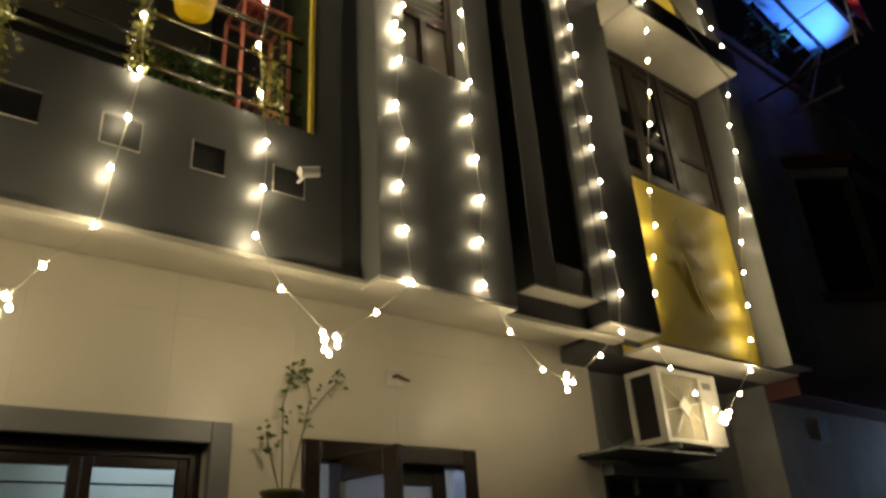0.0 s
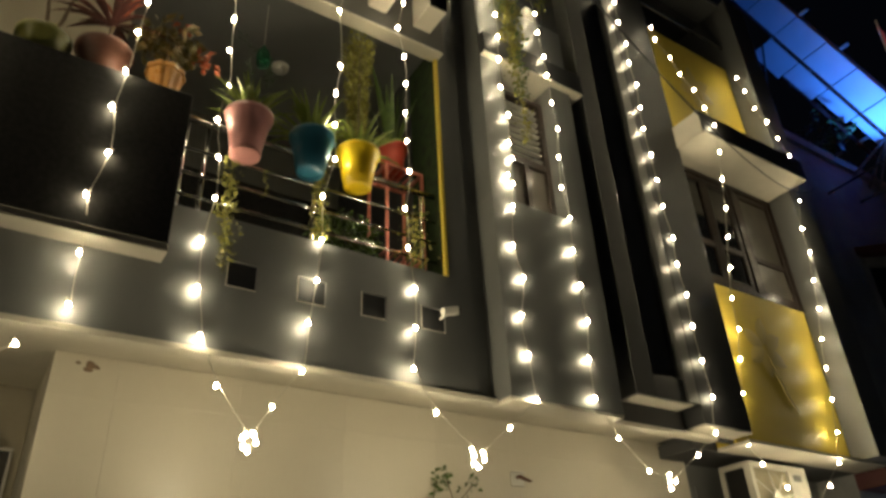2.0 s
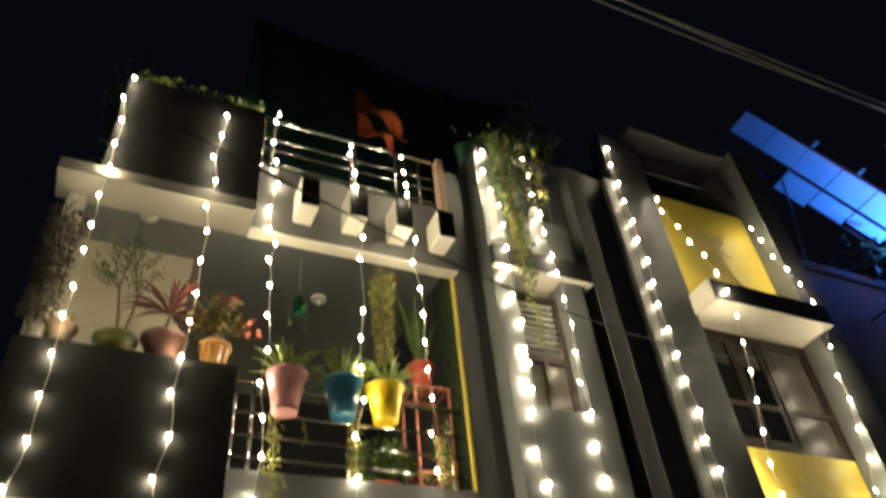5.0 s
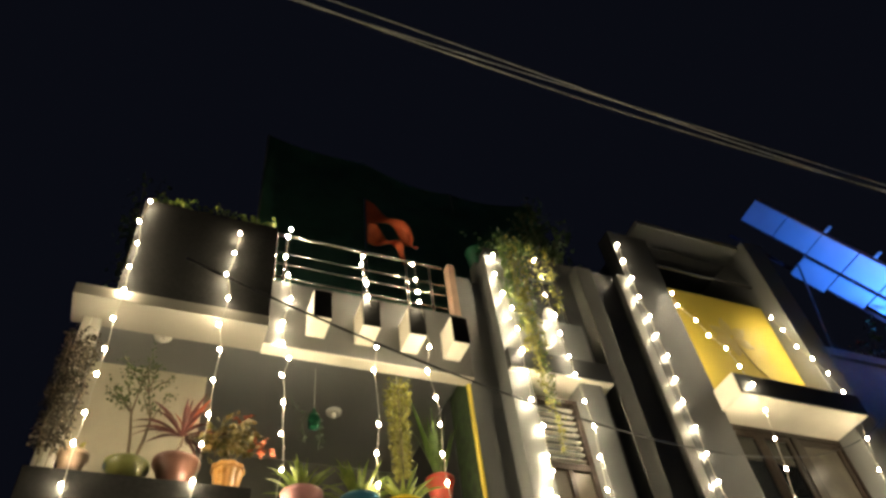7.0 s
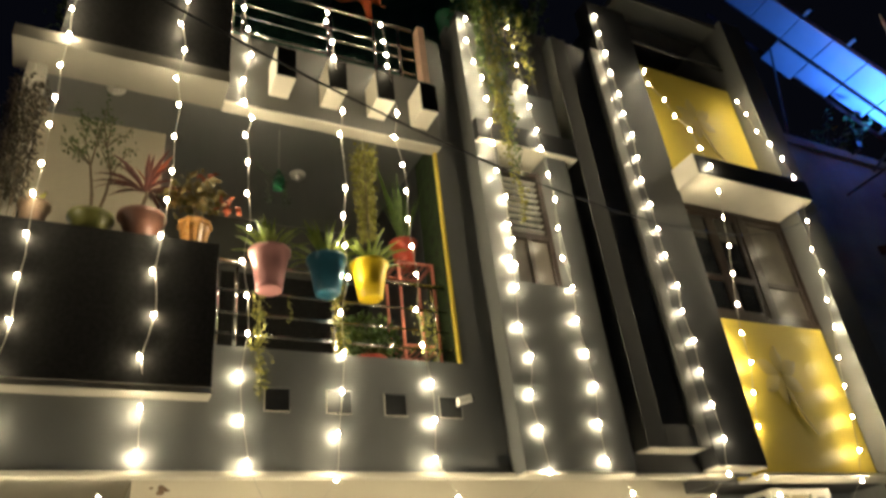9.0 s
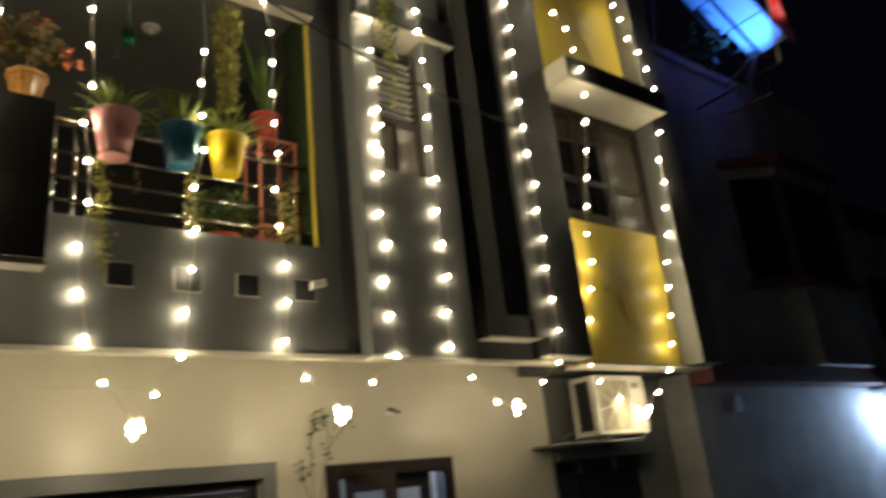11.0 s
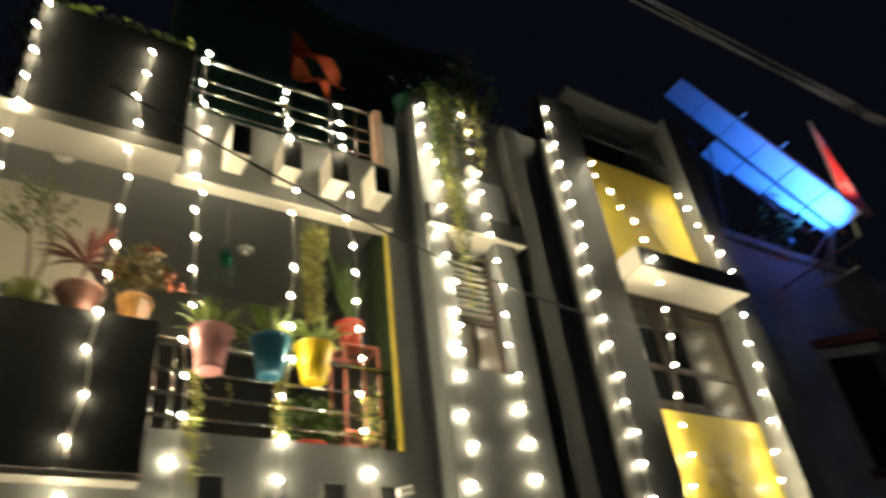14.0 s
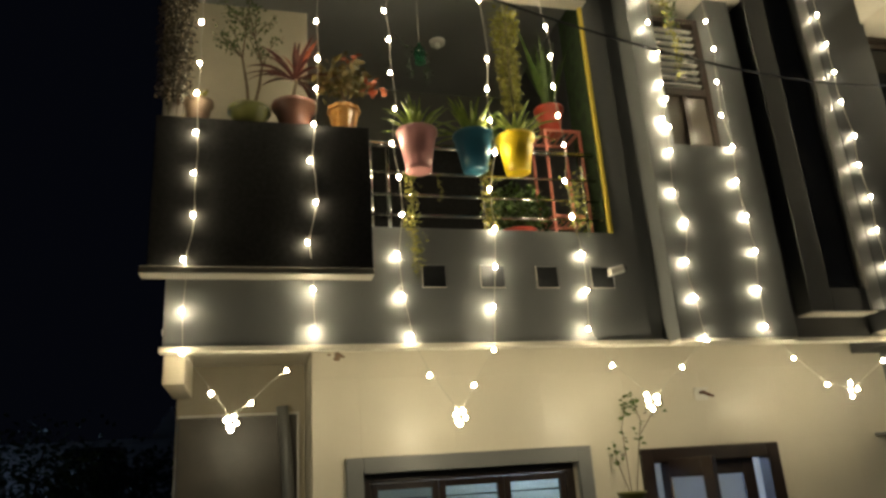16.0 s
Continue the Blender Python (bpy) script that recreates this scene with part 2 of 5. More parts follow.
# ---- setting: ground floor ----
L = 3.98
WIN = (-0.24, 1.53, 0.95, 2.375)
DOOR = (2.13, 3.46, 0.36, 2.42)
RWIN = (4.95, 6.40, 1.0, 2.30)
structure("wall_ground", boxes((-0.62, WIN[0], L, 4.2, 0.36, 3.357), (WIN[0], WIN[1], L, 4.2, 0.36, WIN[2]), (WIN[0], WIN[1], L, 4.2, WIN[3], 3.357), (WIN[1], DOOR[0], L, 4.2, 0.36, 3.357), (DOOR[0], DOOR[1], L, 4.2, DOOR[3], 3.357), (DOOR[1], 4.85, L, 4.2, 0.36, 3.357), bevel=0), GROUT, "ground-floor wall faced with large cream tiles")
structure("wall_porch_side", boxes((-0.62, -0.40, 4.2, 8.8, 0.36, 3.357)), CREAM, "cream side wall of the porch")
structure("porch_panel", boxes((-1.66, -0.69, 4.71, 4.75, 0.4, 2.92)), BROWNPANE, "dark grey-brown board on the porch wall")
structure("wall_porch_back", boxes((-1.68, -0.62, 4.75, 4.95, 0.36, 3.357)), TANWALL, "tan back wall of the porch")
structure("porch_beam", boxes((-1.66, -1.52, 3.44, 4.2, 3.02, 3.355)), TANWALL, "tan beam stub at the edge of the porch")
# the grey of this wall and underside holds the shade round the air conditioner
structure("wall_ground_right", boxes((4.85, RWIN[0], 4.02, 4.24, 0.36, 3.22), (RWIN[0], RWIN[1], 4.02, 4.24, 0.36, RWIN[2]), (RWIN[0], RWIN[1], 4.02, 4.24, RWIN[3], 3.22), (RWIN[1], 7.05, 4.02, 4.24, 0.36, 3.22), bevel=0.004), GREY, "ground-floor wall behind the air conditioner, shade put into its grey")
structure("ceiling_right", boxes((4.52, 7.05, 3.56, 5.0, 3.216, 3.33), bevel=0), MIDGREY, "underside of the floor over the air conditioner, shade put into its grey")
structure("ceiling_porch", boxes((-1.68, 4.52, 3.30, 3.40, 3.215, 3.252), (-1.68, 4.52, 3.42, 5.0, 3.357, 3.40), bevel=0.004), CREAM, "cream painted underside of the projecting floor")
structure("wall_house_rear", boxes((-1.6, 7.0, 8.8, 9.0, 0.36, 9.0), (6.9, 7.05, 4.24, 8.8, 0.36, 9.0)), GREY, "plain grey outer walls at the back of the house")

# ---- setting: first floor ----
W, F = 3.32, 3.15
SQUARES = ((0.15, 0.34), (0.61, 0.81), (1.07, 1.26), (1.54, 1.745))
rows, x = [(-1.66, 2.0, W, 3.42, 3.24, 3.675), (-1.66, 2.0, W, 3.42, 3.855, 4.15)], -1.66
for a, b in SQUARES:
    rows.append((x, a, W, 3.42, 3.675, 3.855))
    x = b
rows.append((x, 2.0, W, 3.42, 3.675, 3.855))
rows += [(1.80, 2.0, W, 3.42, 4.15, 7.9), (2.0, 2.15, W + 0.05, 3.42, 3.24, 7.9)]
structure("wall_first_floor", boxes(*rows, bevel=0), GREY, "grey satin-painted parapet wall with four square holes")
# pale strips on two edges only, a dark plate just behind the face
for a, b in SQUARES:
    structure("square_niche", boxes((a, a + 0.006, W - 0.004, 3.40, 3.675, 3.855), (a + 0.006, b, W - 0.004, 3.40, 3.675, 3.681), bevel=0.002), CREAM, "pale strips along the left and bottom edge of a square parapet hole")
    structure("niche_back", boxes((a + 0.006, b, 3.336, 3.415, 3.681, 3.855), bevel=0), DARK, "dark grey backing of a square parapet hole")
structure("balcony_floor", boxes((-1.66, 2.15, 3.42, 6.0, 3.402, 3.50), bevel=0), CREAM, "plain balcony floor")
structure("wall_balcony_left", boxes((-1.66, -0.64, 3.97, 4.12, 3.5, 6.47)), TANWALL, "tan balcony wall behind the potted plants")
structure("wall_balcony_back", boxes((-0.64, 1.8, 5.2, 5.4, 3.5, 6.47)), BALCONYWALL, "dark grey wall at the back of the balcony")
# black sheet added where the lower back of the balcony reads dark
structure("balcony_dado", boxes((-0.636, 1.736, 5.165, 5.197, 3.5, 5.78), bevel=0.004), BLACK, "black sheet added over the dark lower part of the balcony back")
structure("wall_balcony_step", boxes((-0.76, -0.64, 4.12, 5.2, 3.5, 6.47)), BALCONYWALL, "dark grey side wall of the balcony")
structure("wall_balcony_right", boxes((1.74, 1.80, 3.72, 5.2, 3.5, 6.47), bevel=0), DARK, "dark grey side wall at the back of the balcony")
structure("turf_wall", boxes((1.752, 1.80, 3.345, 3.72, 4.0, 6.47), bevel=0), TURF, "balcony side wall covered with green turf")
structure("yellow_trim", boxes((1.762, 1.795, W - 0.012, 3.345, 4.15, 6.42)), YELLOW, "narrow yellow painted edge of the balcony opening")
structure("black_parapet", boxes((-1.775, -0.234, 3.20, 3.45, 3.776, 4.92)), BLACK, "black matt stone parapet panel")
structure("parapet_ledge", boxes((-1.82, -0.234, 3.165, W, 3.725, 3.776)), BEAMPAINT, "grey-cream ledge under the black parapet")
structure("ledge_second_floor", boxes((-1.84, -0.262, 3.0, 3.36, 6.36, 6.48)), BEAMPAINT, "grey-cream slab edge over the balcony opening")
structure("beam_soffit", boxes((-0.26, 1.80, 3.222, 3.36, 6.345, 6.36), bevel=0.002), CREAM, "cream underside of the beam over the balcony")
structure("wall_second_floor", boxes((-0.26, 1.80, 3.22, 3.36, 6.36, 7.17)), PARAPET, "grey painted parapet of the upper terrace")
structure("balcony_end_pier", boxes((-1.74, -1.60, 3.26, 3.36, 4.92, 6.36)), BEAMPAINT, "slim cream pier at the end of the balcony")
structure("ceiling_balcony", boxes((-1.70, 1.8, 3.36, 5.4, 6.47, 6.58), bevel=0), GREY, "grey painted balcony ceiling")
structure("black_parapet_upper", boxes((-1.54, -0.26, 3.04, 3.36, 6.48, 7.74)), BLACK, "black matt stone panel on the upper terrace")
structure("terrace_floor", boxes((-1.66, 3.3, 3.45, 8.8, 6.50, 6.62), bevel=0), CREAM, "plain upper terrace floor")

# window bay, pilaster and niche
structure("wall_bay_lower", boxes((2.15, 3.24, F, 3.40, 3.23, 4.92), bevel=0.004), GREY, "grey satin-painted panel under the louvred window")
structure("wall_bay_jamb_left", boxes((2.15, 2.40, F, 3.55, 4.92, 6.47), bevel=0), GREY, "grey satin-painted jamb of the louvred window")
structure("wall_bay_jamb_right", boxes((2.99, 3.24, F, 3.55, 4.92, 6.47), bevel=0), GREY, "grey satin-painted jamb of the louvred window")
structure("wall_bay_back", boxes((2.64, 3.24, 3.40, 3.55, 7.30, 8.2), bevel=0), DARK, "dark wall behind the step in the bay")
structure("wall_bay_step", boxes((2.64, 3.24, F, 3.55, 6.47, 7.30), bevel=0.004), GREY, "grey satin-painted lower step of the bay top")
structure("wall_bay_upper", boxes((2.15, 2.64, F, 3.55, 6.47, 8.2), bevel=0.004), GREY, "grey satin-painted wall above the small sunshade")
structure("bay_soffit", boxes((2.15, 3.24, F + 0.004, 3.36, 3.205, 3.23), bevel=0.002), CREAM, "cream underside of the window bay")
structure("chajja_small", boxes((2.16, 3.37, 3.085, 3.50, 6.48, 6.72)), DARK, "dark grey concrete sunshade over the small window")
structure("chajja_small_soffit", boxes((2.165, 3.365, 3.09, 3.50, 6.463, 6.48), bevel=0.002), CREAM, "cream underside of the small sunshade")
structure("wall_recess", boxes((3.24, 4.83, 3.36, 3.40, 3.24, 8.6), (3.24, 4.83, 3.40, 3.60, 3.36, 8.6), bevel=0), MIDGREY, "dark grey recessed wall beside the pilaster")
PIL = "grey pilaster with a deep vertical groove"
structure("pilaster_left", boxes((3.455, 3.68, 3.17, 3.36, 3.45, 8.40)), PARAPET, PIL)
structure("pilaster_right", boxes((4.05, 4.188, 3.153, 3.36, 3.45, 8.40)), PARAPET, PIL)
structure("pilaster_base", boxes((3.68, 4.05, 3.17, 3.36, 3.45, 3.65), bevel=0), PARAPET, PIL)
structure("pilaster_groove", boxes((3.68, 4.05, 3.25, 3.36, 3.65, 8.40), bevel=0), MIDGREY, "dark bottom of the pilaster groove")
structure("pilaster_foot", boxes((3.46, 4.125, 3.175, 3.36, 3.435, 3.45), bevel=0.002), CREAM, "cream underside of the pilaster")
structure("column_left", boxes((4.19, 4.82, F, 3.40, 3.29, 9.3)), DARK, "dark grey satin-painted column of the window niche")
structure("column_foot", boxes((4.195, 4.815, F + 0.004, 3.40, 3.27, 3.29), bevel=0.002), CREAM, "cream underside of the column")
structure("column_right", boxes((6.65, 7.05, 3.05, 4.4, 3.24, 9.75)), GREY, "grey column closing the window niche")
N = 3.33
structure("wall_niche_lower", boxes((4.82, 6.64, N, 3.55, 3.24, 4.91)), YELLOW, "yellow painted panel under the niche window")
structure("wall_niche_upper", boxes((4.82, 6.64, N, 3.55, 6.44, 8.60)), YELLOW, "yellow painted panel over the sunshade")
structure("niche_foot", boxes((4.82, 7.05, 3.2, 3.55, 3.212, 3.24), bevel=0.003), CREAM, "cream edge under the yellow panel")
structure("chajja_large", boxes((4.80, 6.64, 2.80, N, 6.42, 6.68)), DARK, "dark grey concrete sunshade over the niche window")
structure("chajja_large_soffit", boxes((4.805, 6.635, 2.805, N, 6.40, 6.42), (4.785, 4.80, 2.805, N, 6.40, 6.68), bevel=0.002), CREAM, "cream underside and end of the large sunshade")
structure("top_beam", boxes((4.82, 6.64, 3.15, 3.50, 9.66, 9.75)), GREY, "grey beam at the top of the niche")
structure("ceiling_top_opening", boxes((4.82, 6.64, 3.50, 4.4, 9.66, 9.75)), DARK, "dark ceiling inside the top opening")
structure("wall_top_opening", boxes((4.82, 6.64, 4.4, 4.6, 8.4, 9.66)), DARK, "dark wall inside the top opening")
structure("roof_slab", boxes((3.3, 7.05, 3.55, 8.8, 8.4, 8.5), bevel=0), GREY, "plain grey roof slab")

# ---- light strings ----
def bulb_mesh():
    bm = bmesh.new()
    bmesh.ops.create_uvsphere(bm, u_segments=10, v_segments=7, radius=0.0108, matrix=Matrix.Diagonal((1, 1, 1.2, 1)))
    me = bpy.data.meshes.new("bulb")
    bm.to_mesh(me)
    bm.free()
    me.materials.append(GLOW)
    for p in me.polygons:
        p.use_smooth = True
    return me


BULB_MESH = bulb_mesh()
bm = bmesh.new()
add_tube(bm, [(0, 0, 0.015), (0, 0, 0.022), (0, 0, 0.038)], [0.008, 0.008, 0.006], 7)
CAP_MESH = bpy.data.meshes.new("socket")
bm.to_mesh(CAP_MESH)
bm.free()
CAP_MESH.materials.append(WIRE)


def light_string(bulbs, depth, tail=(), cluster=None, label="string of warm white bulbs hanging down the house front"):
    """Bulbs (x, z) down the house front at the depths y that go with z, then a tail of (x, y, z) under the floor."""
    places = []
    for x, z in bulbs:
        for (z0, y0), (z1, y1) in zip(depth, depth[1:]):
            if z1 <= z <= z0:
                places.append(Vector((x, y0 + (y1 - y0) * (z0 - z) / (z0 - z1), z)))
                break
    places += [Vector(p) for p in tail]
    o = places[0].copy()
    ob = thing("light_string", label, "string lights", o, "light strings")
    rng = random.Random(int(abs(o.x) * 1000))
    line = [p - o + Vector((rng.gauss(0, 0.004) + 0.012, 0.012, 0.018)) for p in places]
    fine = []
    for a, b in zip(line, line[1:]):
        fine += [a, a.lerp(b, 0.5) + Vector((rng.gauss(0, 0.006), 0.004, rng.gauss(0, 0.004)))]
    part("wire", tube(fine + [line[-1]], 0.0028, 5), WIRE, ob)
    if cluster:
        c = Vector(cluster)
        places += [c + Vector(d) for d in ((-0.035, 0, 0.01), (0.035, -0.01, -0.012), (0.0, 0.01, -0.055), (0.012, -0.03, 0.025), (-0.018, 0.03, -0.03))]
    for p in places:
        bulb = new("bulb", BULB_MESH)
        bulb.parent = ob
        bulb.location = p - o
        bulb.rotation_euler = (rng.uniform(-0.5, 0.5), rng.uniform(-0.5, 0.5), rng.uniform(0, 6))
        cap = new("socket", CAP_MESH)
        cap.parent = bulb
    return ob


OVER_LEDGE = ((8.6, 2.99), (6.5, 2.965), (6.2, 2.98), (5.3, 3.0), (4.9, 3.165), (3.80, 3.165), (3.73, 3.13), (3.6, 3.25), (3.0, 3.28))
ON_WALL = ((8.6, 3.25), (7.45, 3.17), (6.5, 3.17), (6.4, 3.19), (4.9, 3.2), (4.15, 3.285), (3.0, 3.265))
OVER_BLOCK = ((8.6, 3.25), (7.5, 3.18), (7.0, 2.90), (6.5, 2.90), (6.3, 3.0), (5.0, 3.08), (4.15, 3.285), (3.6, 3.26), (3.0, 3.22))
ON_BAY = ((8.6, 3.10), (6.75, 3.05), (6.4, 3.06), (5.6, 3.11), (3.0, 3.12))
ON_COLUMN = ((9.3, 3.11), (3.0, 3.11))
OVER_SUNSHADE = ((8.8, 3.15), (7.2, 2.92), (6.5, 2.76), (6.2, 2.85), (5.0, 3.08), (4.3, 3.25), (3.0, 3.28))
OVER_SUNSHADE_END = ((8.8, 3.2), (7.2, 2.96), (6.5, 2.76), (6.3, 2.9), (5.0, 3.1), (4.0, 3.2), (3.0, 3.24))
SLUNG = "string of warm white bulbs slung over the sunshade"
light_string([(-1.49, 7.65), (-1.53, 7.34), (-1.49, 7.04), (-1.49, 6.73), (-1.47, 6.45), (-1.49, 6.14), (-1.48, 5.83), (-1.48, 5.59), (-1.48, 5.26), (-1.5, 5.06), (-1.5, 4.78), (-1.5, 4.46), (-1.49, 4.14), (-1.54, 3.82), (-1.54, 3.49), (-1.53, 3.20)], OVER_LEDGE, [(-1.33, 3.2, 2.92), (-1.217, 3.22, 2.74), (-1.08, 3.2, 2.85), (-0.85, 3.2, 3.06)], (-1.2, 3.22, 2.74))
light_string([(-0.63, 7.46), (-0.65, 7.17), (-0.69, 6.86), (-0.64, 6.57), (-0.68, 6.26), (-0.64, 6.0), (-0.65, 5.69), (-0.64, 5.37), (-0.65, 5.15), (-0.66, 4.9), (-0.69, 4.6), (-0.65, 4.27), (-0.71, 3.96), (-0.67, 3.63), (-0.66, 3.34)], OVER_LEDGE)
light_string([(-0.1, 7.96), (-0.13, 7.82), (-0.14, 7.48), (-0.1, 7.22), (-0.06, 6.91), (-0.12, 6.59), (-0.1, 6.36), (-0.03, 6.2), (-0.08, 6.0), (-0.05, 5.73), (-0.05, 5.42), (-0.02, 5.1), (-0.06, 4.8), (-0.01, 4.53), (0.01, 4.24), (-0.04, 3.92), (-0.02, 3.6), (0.03, 3.3)], ON_WALL, [(0.134, 3.2, 3.0), (0.30, 3.13, 2.73)], (0.318, 3.125, 2.705))
light_string([(0.68, 7.76), (0.66, 7.62), (0.63, 7.09), (0.62, 6.84), (0.72, 6.32), (0.69, 6.07), (0.73, 5.53), (0.71, 5.26), (0.72, 4.99), (0.76, 4.74), (0.71, 4.45), (0.75, 4.15), (0.72, 3.83), (0.67, 3.51), (0.64, 3.18)], OVER_BLOCK, [(0.453, 3.18, 2.92), (0.34, 3.13, 2.74)])
light_string([(1.25, 7.8), (1.26, 7.55), (1.18, 7.14), (1.15, 6.92), (1.23, 6.4), (1.21, 6.16), (1.27, 5.88), (1.29, 5.61), (1.29, 5.33), (1.31, 5.07), (1.35, 4.83), (1.35, 4.54), (1.41, 4.26), (1.47, 3.95), (1.46, 3.64), (1.42, 3.33)], OVER_BLOCK, [(1.557, 3.2, 3.04), (1.75, 3.1, 2.80)], (1.79, 3.09, 2.75))
light_string([(2.24, 8.15), (2.2, 7.8), (2.24, 7.49), (2.31, 7.28), (2.31, 6.98), (2.31, 6.68), (2.3, 6.40), (2.3, 6.08), (2.37, 5.8), (2.35, 5.49), (2.37, 5.33), (2.3, 5.13), (2.35, 5.06), (2.32, 4.83), (2.28, 4.45), (2.35, 4.18), (2.29, 3.85), (2.32, 3.55), (2.35, 3.21)], ON_BAY, [(2.152, 3.2, 3.012), (1.84, 3.1, 2.78)])
light_string([(2.79, 8.21), (2.81, 7.92), (2.8, 7.62), (2.85, 7.31), (2.84, 7.03), (2.87, 6.71), (2.88, 6.48), (2.91, 6.16), (2.95, 5.88), (2.92, 5.55), (2.9, 5.21), (2.95, 4.91), (2.92, 4.58), (2.95, 4.26), (2.97, 3.95), (2.92, 3.62), (2.92, 3.31)], ON_BAY, [(3.189, 3.2, 3.06), (3.461, 3.2, 2.84), (3.70, 3.22, 2.79), (3.74, 3.25, 2.85), (3.72, 3.24, 2.74)])
light_string([(4.24, 8.98), (4.22, 8.66), (4.24, 8.33), (4.23, 8.0), (4.27, 7.67), (4.25, 7.37), (4.29, 7.06), (4.26, 6.72), (4.23, 6.41), (4.25, 6.08), (4.26, 5.77), (4.25, 5.45), (4.3, 5.1), (4.26, 4.8), (4.3, 4.49), (4.27, 4.17), (4.29, 3.84), (4.32, 3.52), (4.25, 3.2)], ON_COLUMN, [(4.08, 3.2, 3.02), (3.79, 3.24, 2.80)])
light_string([(4.75, 8.14), (4.71, 7.89), (4.85, 7.64), (4.89, 7.37), (5.03, 7.17), (5.0, 6.83), (4.97, 6.52), (5.05, 6.24), (5.06, 5.93), (5.08, 5.61), (5.07, 5.29), (5.06, 4.96), (5.07, 4.66), (5.16, 4.37), (5.08, 4.05), (5.0, 3.7), (4.9, 3.22)], OVER_SUNSHADE, [(4.916, 3.2, 3.03), (5.192, 3.2, 2.854), (5.5, 3.24, 2.76)], (5.652, 3.255, 2.724), label=SLUNG)
light_string([(6.41, 8.16), (6.44, 7.92), (6.44, 7.59), (6.56, 7.39), (6.59, 7.11), (6.49, 6.73), (6.48, 6.42), (6.55, 6.16), (6.51, 5.79), (6.59, 5.52), (6.56, 5.18), (6.57, 4.85), (6.48, 4.49), (6.44, 4.17), (6.41, 3.83), (6.33, 3.48), (6.21, 3.17)], OVER_SUNSHADE_END, [(5.873, 3.2, 2.92), (5.72, 3.24, 2.76)], label=SLUNG)

# ---- ground floor: window, door, fixtures ----
def window_unit(name, label, x0, x1, z0, z1, y, leaves, mat, pane_mat, cross=None, frame=0.06, grille=0):
    """A framed window: leaves with panes, a bar across, and grille rods behind."""
    w = thing(name, label, "window", (x0, y, z0), kind="structure")
    W_, H_ = x1 - x0, z1 - z0
    part("window_frame", boxes((0, frame, 0, 0.09, 0, H_), (W_ - frame, W_, 0, 0.09, 0, H_), (frame, W_ - frame, 0, 0.09, 0, frame), (frame, W_ - frame, 0, 0.09, H_ - frame, H_), bevel=0.004), mat, w)
    inner = (W_ - 2 * frame) / leaves
    for k in range(leaves):
        a = frame + k * inner
        s = 0.055
        rows = [(a + 0.003, a + s, 0.012, 0.06, frame + 0.003, H_ - frame - 0.003), (a + inner - s, a + inner - 0.003, 0.012, 0.06, frame + 0.003, H_ - frame - 0.003), (a + s, a + inner - s, 0.012, 0.06, frame + 0.003, frame + s), (a + s, a + inner - s, 0.012, 0.06, H_ - frame - s, H_ - frame - 0.003)]
        if cross:
            rows.append((a + s, a + inner - s, 0.014, 0.058, frame + cross * H_, frame + cross * H_ + 0.05))
        leaf = part("sash", boxes(*rows, bevel=0.004), mat, w)
        pane = part("pane", boxes((a + s, a + inner - s, 0.034, 0.038, frame + s, H_ - frame - s), bevel=0), pane_mat, leaf)
        pane.visible_shadow = False
    for k in range(grille):
        z = frame + (k + 1) * (H_ - 2 * frame) / (grille + 1)
        part("grille_bar", tube([(0.02, 0.12, z), (W_ - 0.02, 0.12, z)], 0.006, 6), STEEL, w)
    return w


structure("window_surround", boxes((-0.37, WIN[0], L - 0.05, L + 0.1, 0.85, 2.495), (WIN[1], 1.65, L - 0.05, L + 0.1, 0.85, 2.495), (WIN[0], WIN[1], L - 0.05, L + 0.1, WIN[3], 2.495)), GREY, "grey painted surround of the ground-floor window")
window_unit("window_1", "dark wooden three-leaf window with bars, lit from inside", WIN[0], WIN[1], WIN[2], WIN[3], L + 0.07, 3, WOOD, PANE, grille=9, frame=0.07)
window_unit("window_2", "dark window under the air conditioner", RWIN[0], RWIN[1], RWIN[2], RWIN[3], 4.08, 3, BLACKP, DARKPANE, frame=0.06)
structure("window_hood", boxes((4.86, 6.56, 3.86, 4.02, 2.31, 2.40)), GREY, "narrow grey ledge over the dark window")

structure("wall_room", boxes((-0.40, 4.5, 6.4, 6.6, 0.36, 3.22), (4.5, 4.7, 4.24, 6.6, 0.36, 3.22), bevel=0), CREAM, "cream walls of the lit front room")
structure("ceiling_room", boxes((-0.40, 4.5, 5.0, 6.4, 3.215, 3.33), bevel=0), CREAM, "cream ceiling of the lit front room")
tl = thing("tube_light", "cool white tube light on the room wall", "tube light", (2.0, 6.30, 2.85))
part("batten", boxes((-0.62, 0.62, 0.02, 0.10, -0.03, 0.03)), WHITE, tl)
part("tube", tube([(-0.6, -0.01, 0), (0.6, -0.01, 0)], 0.014, 10), glowing("cool_tube", (0.42, 0.58, 1.0), 430.0), tl)

door = thing("door_1", "dark wooden double door with one leaf ajar", "door", (DOOR[0], L, DOOR[2]), kind="structure")
DW, DH = DOOR[1] - DOOR[0], DOOR[3] - DOOR[2]
part("door_frame", boxes((-0.02, 0.10, -0.03, 0.12, 0, DH + 0.02), (DW - 0.10, DW + 0.02, -0.03, 0.12, 0, DH + 0.02), (0.10, DW - 0.10, -0.03, 0.12, DH - 0.10, DH + 0.02), bevel=0.012), WOOD, door)


